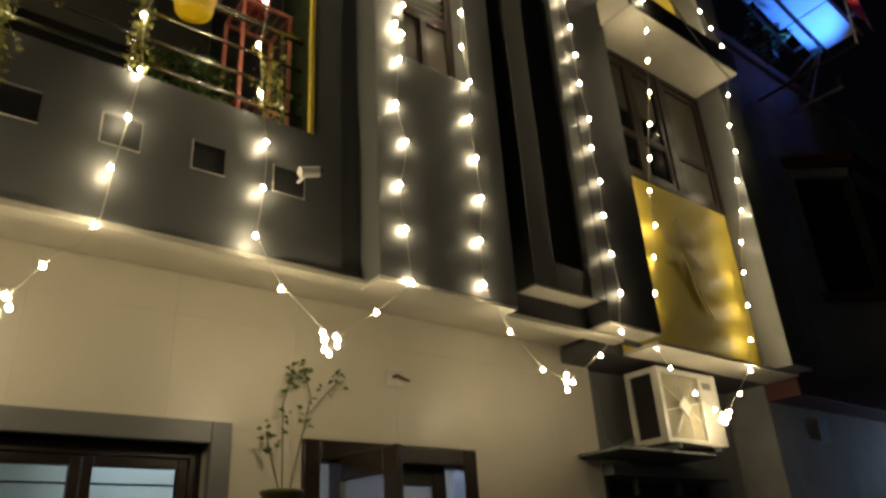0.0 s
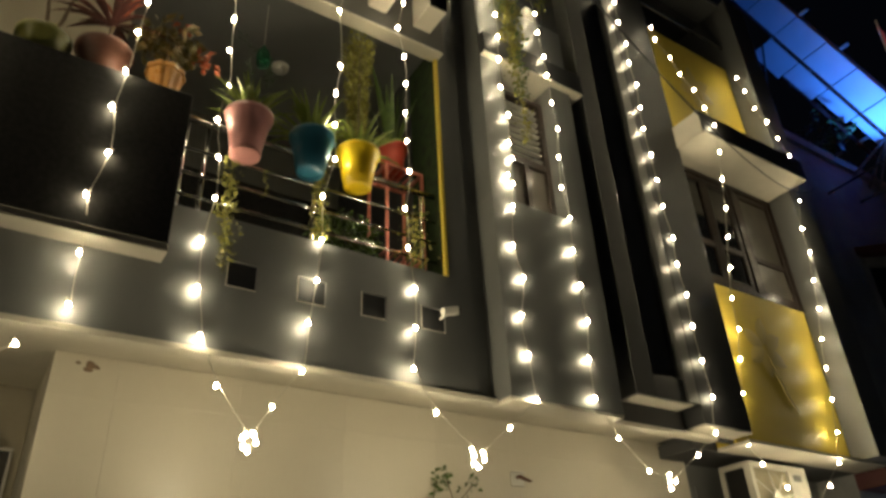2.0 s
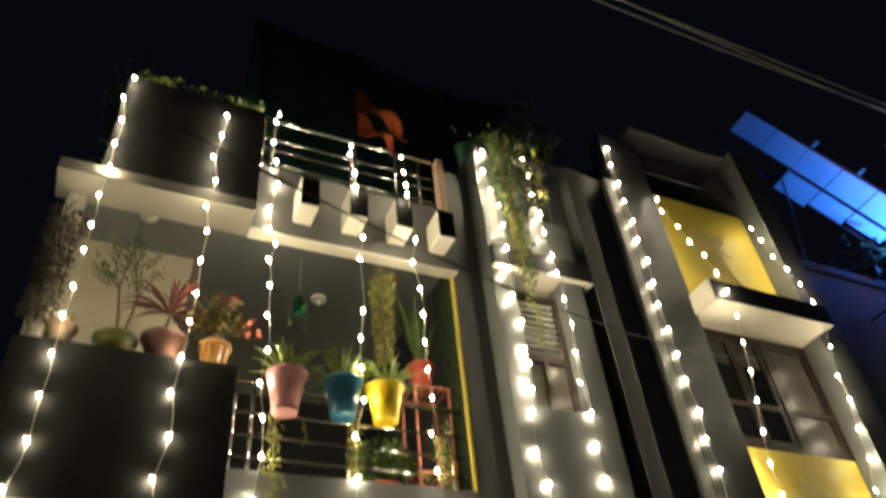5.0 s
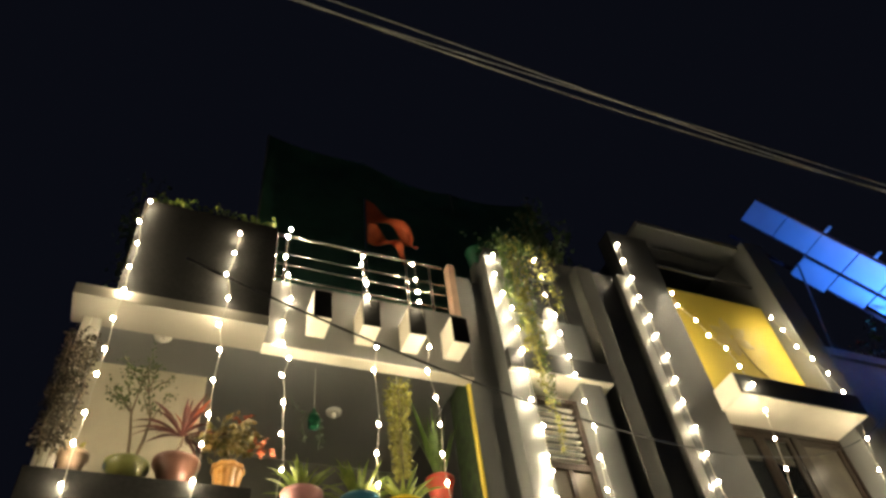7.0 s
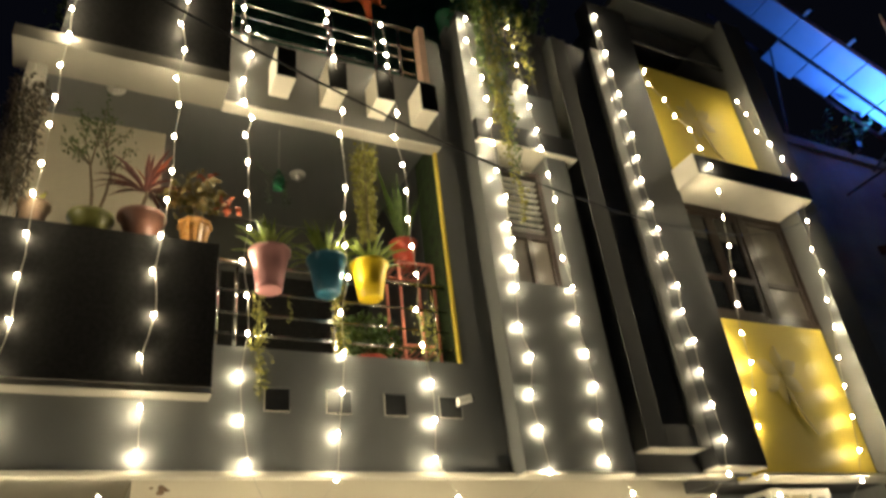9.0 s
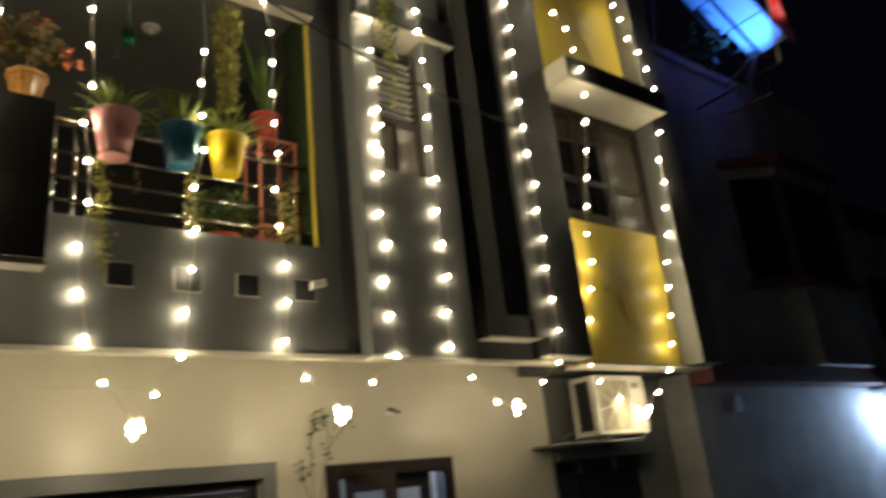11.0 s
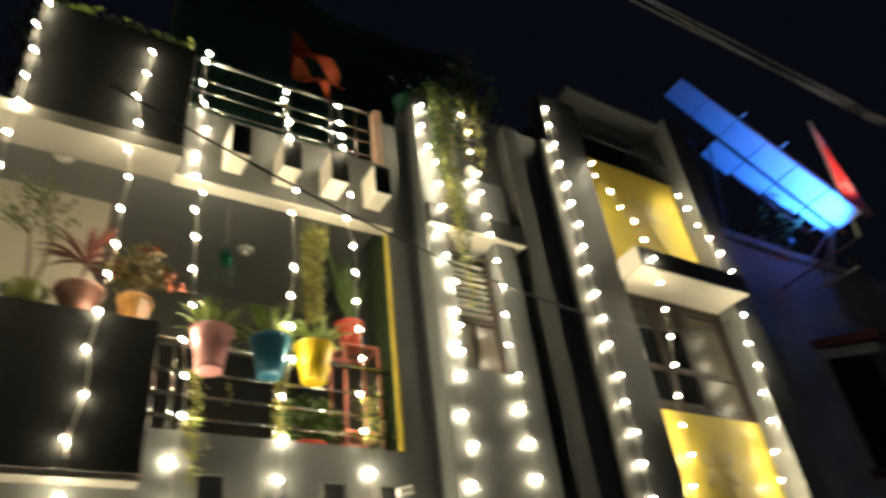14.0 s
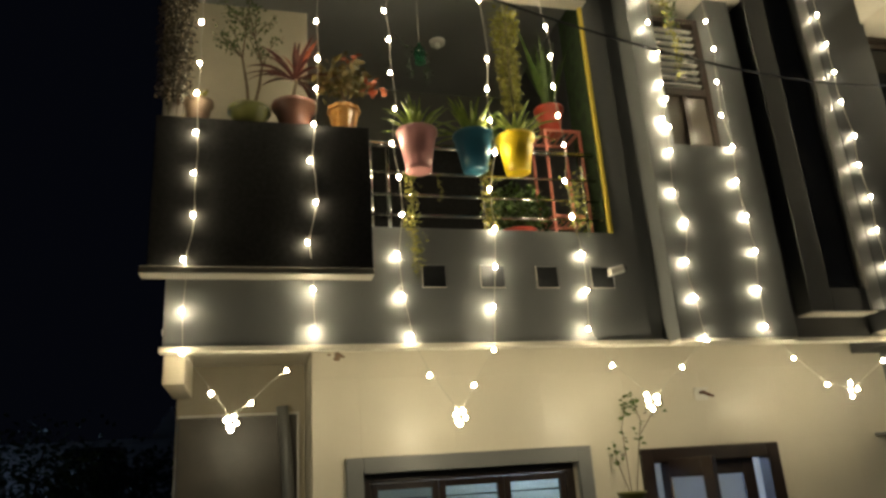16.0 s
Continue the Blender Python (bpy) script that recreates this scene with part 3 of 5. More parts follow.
def door_leaf(width):
    h = DH - 0.08
    rows = [(0, 0.10, 0, 0.045, 0, h), (width - 0.12, width, 0, 0.045, 0, h), (0.10, width - 0.12, 0, 0.045, h - 0.15, h), (0.10, width - 0.12, 0, 0.045, 0, 0.25), (0.10, width - 0.12, 0, 0.045, 0.95, 1.08), (0.10, width - 0.12, 0.012, 0.034, 0.25, 0.95)]
    leaf = part("door_leaf", boxes(*rows, bevel=0.006), WOOD, door)
    pane = part("pane", boxes((0.10, width - 0.12, 0.02, 0.024, 1.08, h - 0.15), bevel=0), FROST, leaf)
    pane.visible_shadow = False
    for k in range(3):
        x = 0.10 + (k + 1) * (width - 0.22) / 4
        part("rod", merge(tube([(x, 0.05, 1.08), (x, 0.05, h - 0.22)], 0.006, 6), tube([(x, 0.05, h - 0.235), (x, 0.05, h - 0.22), (x, 0.05, h - 0.205)], [0.008, 0.015, 0.006], 8)), BLACKP, leaf)
    return leaf


leaf = door_leaf(0.60)
leaf.matrix_local = pose(0.21, 0.08, 0.01, 0, 0, -79)
leaf = door_leaf(0.50)
leaf.matrix_local = pose(0.62, 0.05, 0.01)

holder = thing("wall_bracket", "small pale wall plate with a brown hook", "bracket", (2.79, L - 0.018, 2.885))
part("plate", boxes((-0.065, 0.065, -0.012, 0.004, -0.055, 0.055), bevel=0.005), WHITE, holder)
part("lip", boxes((-0.065, 0.065, -0.035, -0.012, 0.045, 0.055), bevel=0.003), WHITE, holder)
part("hook", tube([(-0.01, -0.01, 0.01), (0.0, -0.04, 0.012), (0.025, -0.07, -0.012), (0.05, -0.10, -0.03), (0.06, -0.11, -0.035)], [0.012, 0.016, 0.013, 0.009, 0.005], 8), BROWNPOT, holder, "brown hook")

patch = thing("mud_patch", "small dry brown mud patch on the cream wall", "mud patch", (-0.42, L - 0.012, 3.29))
rng = random.Random(5)
bm = bmesh.new()
for k in range(9):
    bmesh.ops.create_uvsphere(bm, u_segments=8, v_segments=5, radius=rng.uniform(0.012, 0.024), matrix=Matrix.Translation((rng.gauss(0, 0.028), -0.002, rng.gauss(0, 0.012))) @ Matrix.Diagonal((1.3, 0.35, 0.7, 1)))
part("mud", bm, PALEPOT, patch)

# air conditioner
ac = thing("air_conditioner", "aged white outdoor air conditioner unit on a wall bracket", "air conditioner", (5.12, 3.47, 2.52))
AW, AD, AH = 0.86, 0.34, 0.63
part("front_panel", boxes((0, AW, 0, 0.03, 0, 0.04), (0, AW, 0, 0.03, AH - 0.05, AH), (0, 0.05, 0, 0.03, 0.04, AH - 0.05), (0.58, AW, 0, 0.03, 0.04, AH - 0.05), bevel=0.003), ACWHITE, ac)
part("side_panel", boxes((AW - 0.02, AW, 0.03, AD, 0.02, AH - 0.02)), ACWHITE, ac)
part("top_panel", boxes((0, AW, 0.03, AD, AH - 0.02, AH)), ACWHITE, ac)
part("base_pan", boxes((0, AW, 0.03, AD, 0, 0.02)), ACWHITE, ac)
part("side_frame", boxes((0, 0.02, 0.03, 0.07, 0.02, AH - 0.02), (0, 0.02, AD - 0.05, AD, 0.02, AH - 0.02), (0, 0.02, 0.07, AD - 0.05, 0.02, 0.05), (0, 0.02, 0.07, AD - 0.05, AH - 0.05, AH - 0.02), bevel=0.002), ACWHITE, ac)
for k in range(13):
    part("fin", boxes((0.012, 0.03, 0.075 + 0.016 * k, 0.083 + 0.016 * k, 0.05, AH - 0.05), bevel=0), BLACKP, ac)
part("coil_back", boxes((0.032, 0.036, 0.07, AD - 0.05, 0.05, AH - 0.05), bevel=0), BLACKP, ac)
part("inner_drum", boxes((0.05, 0.58, 0.035, 0.05, 0.04, AH - 0.05), bevel=0), material("fine_grille_mesh", (0.36, 0.32, 0.22), 0.6, vary=0.15, scale=5, bump=0.5, grain=220), ac)
bm = bmesh.new()
cx, cz = 0.315, 0.31
for k in range(8):
    a = math.pi * k / 4 + 0.2
    add_tube(bm, [(cx + 0.05 * math.cos(a), -0.002, cz + 0.05 * math.sin(a)), (cx + 0.30 * math.cos(a) if abs(math.cos(a)) < 0.8 else cx + 0.265 * math.copysign(1, math.cos(a)), -0.002, cz + 0.27 * math.sin(a))], 0.006, 5)
part("fan_guard", bm, ACWHITE, ac)
bm = bmesh.new()
add_box(bm, -0.06, 0.06, -0.012, 0.006, -0.06, 0.06, 0.004)
bmesh.ops.transform(bm, matrix=pose(cx, 0, cz, 0, 45, 0), verts=bm.verts)
part("guard_hub", bm, ACWHITE, ac)
part("rating_plate", boxes((0.64, 0.76, -0.004, 0.0, 0.49, 0.55), (0.65, 0.75, -0.006, -0.004, 0.50, 0.515), (0.65, 0.75, -0.006, -0.004, 0.525, 0.54), bevel=0), material("grey_label", (0.2, 0.2, 0.19), 0.5), ac, "small grey rating plate")
for x in (0.10, 0.70):
    part("bracket_arm", boxes((x, x + 0.04, -0.02, 0.50, -0.045, -0.005), (x, x + 0.04, 0.47, 0.51, -0.35, -0.005), bevel=0.003), GREY, ac)
part("drip_board", boxes((-0.55, AW - 0.05, 0.05, 0.50, -0.075, -0.05), bevel=0.004), GREY, ac)
part("pipe", tube([(0.0, 0.33, 0.08), (-0.10, 0.46, 0.02), (-0.14, 0.53, 0.10), (-0.15, 0.535, 0.5)], 0.010, 8), GREY, ac)

# wall plant on a stand beside the door
rng = random.Random(3)
wp = thing("climbing_plant", "thin leafy climber in an olive pot by the door", "plant", (1.90, 3.80, 2.02))
part("pot", lathe([(0.04, 0), (0.08, 0.0), (0.11, 0.07), (0.12, 0.08), (0.12, 0.095), (0.10, 0.095), (0.09, 0.07)], 18), OLIVEPOT, wp, smooth=True)
stems = [[(0.0, 0, 0.1), (0.02, 0.05, 0.35), (0.03, 0.08, 0.6), (0.10, 0.1, 0.80)], [(0.05, 0, 0.1), (0.14, 0.05, 0.4), (0.22, 0.09, 0.65), (0.17, 0.1, 0.84)], [(0.20, 0.08, 0.55), (0.32, 0.1, 0.68), (0.42, 0.1, 0.78)], [(-0.02, 0, 0.1), (-0.06, 0.04, 0.3), (-0.08, 0.06, 0.42)]]
bm = bmesh.new()
for s in stems:
    add_tube(bm, s, 0.004, 5)
part("stem", bm, STEM, wp)
bm = bmesh.new()
for s in stems:
    for a, b in zip(s[1:], s[2:] + [s[-1]]):
        for k in range(9):
            p = Vector(a).lerp(Vector(b), rng.random()) + Vector((rng.gauss(0, 0.025), rng.gauss(0, 0.02), rng.gauss(0, 0.025)))
            add_leaf(bm, p, rng.uniform(0.035, 0.06), rng)
part("leaves", bm, LEAF, wp)
part("wall_stand", boxes((-0.03, 0.03, 0.02, 0.17, -0.03, 0.0), (-0.12, 0.12, -0.12, 0.12, -0.012, 0.0), bevel=0.003), BLACKP, wp)

# porch: frame strip, rolled tube
structure("porch_frame", boxes((-1.66, -0.672, 4.69, 4.75, 2.92, 2.94), (-0.69, -0.672, 4.69, 4.75, 1.0, 2.92), bevel=0.002), WHITE, "thin pale frame strip on the porch wall")
pt = thing("leaning_pipe", "bent grey pipe standing in the porch corner", "pipe", (-0.80, 4.60, 0.36))
part("pipe", tube([(0.1, 0.05, 0), (0.05, 0.05, 1.6), (0.02, 0.02, 2.2), (-0.02, 0.0, 2.62)], 0.05, 12), GREY, pt, smooth=True)

# ---- first floor: camera, railing, pots ----
cc = thing("security_camera", "small white bullet security camera on the parapet", "camera", (1.70, W, 3.79))
part("body", tube([(-0.05, -0.11, -0.012), (-0.046, -0.11, -0.011), (0.05, -0.128, 0.012), (0.062, -0.13, 0.015)], [0.026, 0.032, 0.032, 0.032], 14), WHITE, cc)
part("lens", tube([(0.0615, -0.13, 0.015), (0.078, -0.133, 0.019)], [0.0325, 0.030], 14), BLACKP, cc)
part("arm", tube([(0, 0.0, -0.01), (0, -0.06, -0.01), (0.0, -0.12, 0.0)], 0.010, 8), WHITE, cc)

RAILS = (4.875, 4.635, 4.445, 4.275)
rl = thing("balcony_railing", "stainless steel balcony railing on the grey parapet", "railing", (0, 0, 0))
part("top_rail", tube([(-0.25, 3.38, RAILS[0]), (1.735, 3.38, RAILS[0])], 0.024, 12), STEEL, rl, smooth=True)
for z in RAILS[1:]:
    part("rail", tube([(-0.25, 3.38, z), (1.735, 3.38, z)], 0.011, 10), STEEL, rl, smooth=True)
for x in (-0.20, -0.06, 0.72, 1.62):
    part("post", tube([(x, 3.40, 4.14), (x, 3.40, RAILS[0])], 0.017, 10), STEEL, rl, smooth=True)


def pot(name, label, at, r0, r1, h, mat, ribs=0, depth=0.0, rim=0.012, parent_only=False):
    p = thing(name, label, "plant pot", at, "potted plants")
    prof = [(r0 * 0.5, 0.0), (r0, 0.0), (r0 + (r1 - r0) * 0.5, h * 0.5), (r1, h - 0.035), (r1 + rim, h - 0.03), (r1 + rim, h), (r1 - 0.004, h), (r1 - 0.012, h - 0.04)]
    part("pot", lathe(prof, 28 if not ribs else 48, ribs, depth), mat, p, smooth=not ribs)
    part("soil", lathe([(0.001, h - 0.045), (r1 - 0.008, h - 0.04)], 16), SOIL, p)
    return p


for n, (x, mat, leafmat, label) in enumerate(((0.145, PINK, LIME, "pink plastic pot of spiky aloe hooked on the railing"), (0.605, BLUE, LIME, "blue plastic pot of spiky leaves hooked on the railing"), (0.965, YPOT, LIME, "yellow plastic pot of broad spiky leaves hooked on the railing"))):
    rng = random.Random(20 + n)
    p = pot("potted_plant", label, (x, 3.205, 4.60), 0.10, 0.152, 0.31, mat)
    part("leaves", rosette(40, 0.36 if n else 0.32, 0.044, rng, (0.1, 1.05), (0.4, 1.3), 0.27, 0.08), leafmat, p)
    part("hook", boxes((-0.05, -0.035, 0.13, 0.19, 0.262, 0.277), (0.035, 0.05, 0.13, 0.19, 0.262, 0.277), bevel=0.002), STEEL, p)
    if n == 0:
        part("saucer", lathe([(0.06, -0.03), (0.10, -0.03), (0.105, 0.0), (0.09, 0.0)], 20), mat, p)

st = thing("plant_stand", "coral painted square metal plant stand on the balcony", "plant stand", (1.365, 3.50, 3.5))
for x in (0, 0.33):
    for y in (0, 0.30):
        part("leg", boxes((x, x + 0.024, y, y + 0.024, 0, 1.655), bevel=0.002), PINKMETAL, st)
for z in (0.85, 1.655):
    part("frame", boxes((0, 0.354, 0, 0.024, z, z + 0.024), (0, 0.354, 0.30, 0.324, z, z + 0.024), (0, 0.024, 0.024, 0.30, z, z + 0.024), (0.33, 0.354, 0.024, 0.30, z, z + 0.024), *[(0.024 + 0.06 * k, 0.036 + 0.06 * k, 0.024, 0.30, z + 0.004, z + 0.018) for k in range(1, 5)], bevel=0.002), PINKMETAL, st)
rng = random.Random(31)
p = pot("potted_plant", "red pot of tall upright snake plant on the coral stand", (1.50, 3.64, 5.179), 0.085, 0.125, 0.27, REDPOT)
part("leaves", rosette(14, 0.74, 0.06, rng, (0.02, 0.34), (-0.05, 0.25), 0.23, 0.05), LEAF, p)

# hanging baskets, vines and bottles
def hanging(name, label, at, length, radius, mat, n, size, rng_seed, hang, hangmat=WIRE, taper=0.5):
    rng = random.Random(rng_seed)
    h = thing(name, label, "hanging plant", at, "hanging plants")
    part("cord", tube([(0, 0, 0), (0, 0, hang)], 0.003, 5), hangmat, h)
    bm = bmesh.new()
    for k in range(n):
        u = rng.random()
        r = radius * (1 - taper * u) * math.sqrt(rng.random())
        a = rng.uniform(0, 6.28)
        add_leaf(bm, (r * math.cos(a), r * math.sin(a), -u * length), size * rng.uniform(0.6, 1.2), rng)
    part("foliage", bm, mat, h)
    bm = bmesh.new()
    for k in range(16):
        a, r = rng.uniform(0, 6.28), radius * rng.uniform(0.2, 0.8)
        add_tube(bm, [(r * math.cos(a), r * math.sin(a), -0.1), (r * math.cos(a), r * math.sin(a), -length * 0.6), (0.7 * r * math.cos(a), 0.7 * r * math.sin(a), -length * rng.uniform(0.9, 1.15))], 0.003, 4)
    part("dry_stem", bm, STEM, h)
    return h


hanging("hanging_plant", "long olive-green moss-like plant hanging from the beam", (1.06, 3.42, 6.26), 0.98, 0.14, DRYLEAF, 2200, 0.04, 41, 0.20)
hanging("hanging_plant", "dry brown-green trailing plant at the balcony end", (-1.66, 3.14, 6.05), 1.02, 0.14, material("dry_brown_leaf", (0.042, 0.032, 0.016), 0.85, vary=0.3, scale=20), 2600, 0.032, 42, 0.2, taper=0.1)
for k, (x, z0, z1, w) in enumerate(((0.11, 4.62, 3.80, 0.05), (0.72, 4.75, 4.16, 0.06), (1.49, 4.62, 4.16, 0.11), (0.34, 4.60, 4.36, 0.02))):
    rng = random.Random(50 + k)
    v = thing("trailing_vine", "thin yellow-green vine trailing over the railing", "vine", (x, 3.36, z0), "trailing vines")
    pts = [(rng.gauss(0, 0.012), -0.04 - 0.02 * (i > 3), -i * (z0 - z1) / 7) for i in range(8)]
    part("vine", vine(pts, 0.036, 430 if k != 3 else 60, rng, w * 0.5), DRYLEAF, v)
rng = random.Random(60)
fn = thing("fern", "low green leafy plant in a red pot behind the railing", "plant", (1.12, 3.72, 3.5))
part("pot", lathe([(0.06, 0.0), (0.12, 0.0), (0.16, 0.76), (0.17, 0.78), (0.15, 0.78)], 20), REDPOT, fn, smooth=True)
bm = bmesh.new()
for k in range(700):
    a, r = rng.uniform(0, 6.28), 0.30 * math.sqrt(rng.random())
    add_leaf(bm, (r * math.cos(a), r * math.sin(a) * 0.6, 0.80 + rng.uniform(0, 0.5) * (1 - r * 1.6)), rng.uniform(0.04, 0.08), rng)
part("leaves", bm, LEAF, fn)
rng = random.Random(61)
bt = thing("bottle_planter", "green plastic bottle planter hanging with a small vine", "hanging plant", (0.31, 3.60, 5.80))
part("bottle", lathe([(0.02, 0.0), (0.05, 0.0), (0.055, 0.08), (0.05, 0.14), (0.018, 0.18), (0.018, 0.20)], 18), GREENBOTTLE, bt, smooth=True)
part("cord", tube([(0, 0, 0.2), (0, 0, 0.67)], 0.002, 5), WIRE, bt)
part("vine", merge(vine([(0.04, 0, 0.1), (0.06, 0, -0.05), (0.05, 0, -0.22)], 0.03, 90, rng), vine([(-0.04, 0, 0.12), (-0.10, 0, 0.02), (-0.07, 0, -0.16)], 0.03, 80, rng), vine([(-0.03, 0, 0.14), (-0.14, 0, 0.17), (-0.22, 0, 0.28)], 0.03, 50, rng)), DEEPLEAF, bt)

# pots on the black parapet
TOP = 4.92
rng = random.Random(70)
p = pot("potted_plant", "pale clay pot wrapped in cloth on the black parapet", (-1.50, 3.32, TOP), 0.07, 0.10, 0.19, PALEPOT)
part("leaves", rosette(9, 0.14, 0.03, rng, (0.3, 0.9), (0.3, 1.0), 0.16), DRYLEAF, p)
p = pot("potted_plant", "olive glazed bowl with a slender two-stemmed shrub", (-1.13, 3.32, TOP), 0.10, 0.15, 0.15, OLIVEPOT)
bm = bmesh.new()
sa, sb = [(0.0, 0, 0.1), (-0.02, 0, 0.35), (-0.06, 0, 0.6), (-0.04, 0, 0.85)], [(0.02, 0, 0.1), (0.07, 0, 0.35), (0.09, 0, 0.55), (0.03, 0, 0.8), (-0.02, 0, 1.05)]
add_tube(bm, sa, [0.014, 0.012, 0.009, 0.005], 7)
add_tube(bm, sb, [0.015, 0.013, 0.010, 0.007, 0.004], 7)
tips = []
for k in range(14):
    b = Vector(rng.choice((sa, sb))[rng.choice((2, 3))])
    e = b + Vector((rng.uniform(-0.20, 0.14), rng.uniform(-0.12, 0.12), rng.uniform(0.0, 0.30)))
    add_tube(bm, [b, b.lerp(e, 0.5) + Vector((0, 0, 0.02)), e], [0.005, 0.004, 0.002], 5)
    tips.append((b, e))
part("stem", bm, STEM, p)
bm = bmesh.new()
for b, e in tips:
    for k in range(34):
        add_leaf(bm, b.lerp(e, rng.uniform(0.3, 1.1)) + Vector((rng.gauss(0, 0.022), rng.gauss(0, 0.03), rng.gauss(0, 0.022))), rng.uniform(0.02, 0.042), rng)
part("leaves", bm, material("feathery_olive_leaf", (0.085, 0.115, 0.03), 0.6, vary=0.25, scale=14, second=(0.04, 0.06, 0.018)), p)
rng = random.Random(72)
p = pot("potted_plant", "brown plastic bowl of dark red cordyline", (-0.79, 3.32, TOP), 0.10, 0.165, 0.21, BROWNPOT)
part("stem", tube([(0, 0, 0.15), (-0.01, 0, 0.30), (0.01, 0, 0.40), (0.02, 0, 0.50)], [0.018, 0.016, 0.014, 0.010], 8), STEM, p)
part("leaves", rosette(24, 0.38, 0.044, rng, (0.65, 1.25), (0.6, 1.4), 0.44, 0.03), REDLEAF, p)
bm = bmesh.new()
for heading, lean, length in ((0.2, 0.30, 0.36), (1.4, 0.12, 0.30), (2.9, 0.35, 0.24), (5.6, 0.45, 0.34)):
    add_blade(bm, (0.02, 0, 0.46), heading, lean, length, 0.072, 0.35)
part("young_leaves", bm, ORANGELEAF, p, "orange-red young leaves")
rng = random.Random(73)
p = pot("potted_plant", "orange ribbed ceramic pot of mottled croton", (-0.41, 3.32, TOP), 0.085, 0.115, 0.21, ORANGEPOT, ribs=9, depth=0.05)
part("stem", merge(tube([(0, 0, 0.15), (0.0, 0, 0.30), (-0.04, 0, 0.5)], [0.014, 0.012, 0.008], 7), tube([(0, 0, 0.28), (0.06, 0.02, 0.42), (0.12, 0, 0.62)], [0.010, 0.008, 0.005], 7)), STEM, p)
bm, bo = bmesh.new(), bmesh.new()
for k in range(190):
    c = rng.choice(((-0.06, 0, 0.48), (0.02, 0, 0.40), (0.10, 0, 0.52), (-0.13, 0, 0.42)))
    add_leaf(bm, Vector(c) + Vector((rng.gauss(0, 0.07), rng.gauss(0, 0.05), rng.gauss(0, 0.06))), rng.uniform(0.06, 0.11), rng)
for k in range(26):
    c = rng.choice(((0.10, 0, 0.70), (0.05, 0, 0.64), (0.22, 0, 0.42), (0.27, 0, 0.38)))
    add_leaf(bo, Vector(c) + Vector((rng.gauss(0, 0.03), rng.gauss(0, 0.03), rng.gauss(0, 0.03))), rng.uniform(0.06, 0.09), rng)
part("leaves", bm, material("croton_leaf", (0.20, 0.13, 0.04), 0.42, vary=0.3, scale=9, second=(0.07, 0.08, 0.02)), p)
part("young_leaves", bo, ORANGELEAF, p, "orange-red young leaves")

# ceiling fittings of the balcony
for x, y in ((-1.10, 3.47), (0.66, 4.22)):
    cl = thing("ceiling_fitting", "unlit round ceiling fitting under the balcony ceiling", "ceiling light", (x, y, 6.47))
    part("base", lathe([(0.03, -0.03), (0.075, -0.028), (0.08, 0.0), (0.02, 0.001)], 20), WHITE, cl, smooth=True)
    part("bulb_holder", lathe([(0.012, -0.08), (0.022, -0.075), (0.024, -0.03), (0.02, -0.028)], 12), WHITE, cl)

# ---- windows of the bay and the niche ----
wn = thing("window_3", "narrow brown wooden window with a louvred top", "window", (2.40, 3.30, 4.92), kind="structure")
part("window_frame", boxes((0, 0.06, 0, 0.08, 0, 1.42), (0.53, 0.59, 0, 0.08, 0, 1.42), (0.06, 0.53, 0, 0.08, 0.58, 0.66), (0.06, 0.53, 0, 0.08, 1.36, 1.42), (0.06, 0.53, 0, 0.08, 0, 0.06), (0.27, 0.33, 0, 0.08, 0.06, 0.58)), WOOD, wn)
for a, b in ((0.06, 0.27), (0.33, 0.53)):
    part("pane", boxes((a, b, 0.03, 0.036, 0.06, 0.58), bevel=0), BROWNPANE, wn)
for k in range(9):
    bm = bmesh.new()
    add_box(bm, 0.06, 0.53, -0.02, 0.02, -0.005, 0.005, 0.002)
    bmesh.ops.transform(bm, matrix=pose(0, 0.045, 0.71 + 0.074 * k, -15), verts=bm.verts)
    part("slat", bm, PALEGREY, wn)
structure("bay_backing", boxes((2.36, 3.04, 3.50, 3.56, 4.9, 6.5), bevel=0), DARK, "dark backing behind the louvred window")

wn = thing("window_4", "dark brown wooden casement window in the niche", "window", (4.84, N, 4.91), kind="structure")
part("window_frame", boxes((0, 0.10, 0, 0.10, 0, 1.50), (1.78, 1.86, 0, 0.10, 0, 1.50), (0.10, 1.78, 0, 0.10, 0, 0.07), (0.10, 1.78, 0, 0.10, 1.43, 1.50), (1.02, 1.12, 0, 0.10, 0.07, 1.43)), WOOD, wn)
for a, b in ((0.10, 0.55), (0.55, 1.02), (1.12, 1.78)):
    part("sash", boxes((a, a + 0.07, 0.015, 0.07, 0.07, 1.43), (b - 0.07, b, 0.015, 0.07, 0.07, 1.43), (a + 0.07, b - 0.07, 0.015, 0.07, 0.07, 0.13), (a + 0.07, b - 0.07, 0.015, 0.07, 1.36, 1.43), (a + 0.07, b - 0.07, 0.015, 0.07, 0.50, 0.57)), WOOD, wn)
    for z0, z1 in ((0.13, 0.50), (0.57, 1.36)):
        part("pane", boxes((a + 0.07, b - 0.07, 0.035, 0.04, z0, z1), bevel=0), DARKPANE if a < 1 else material("frosted_pane", (0.095, 0.083, 0.066), 0.35, vary=0.2, scale=5), wn)


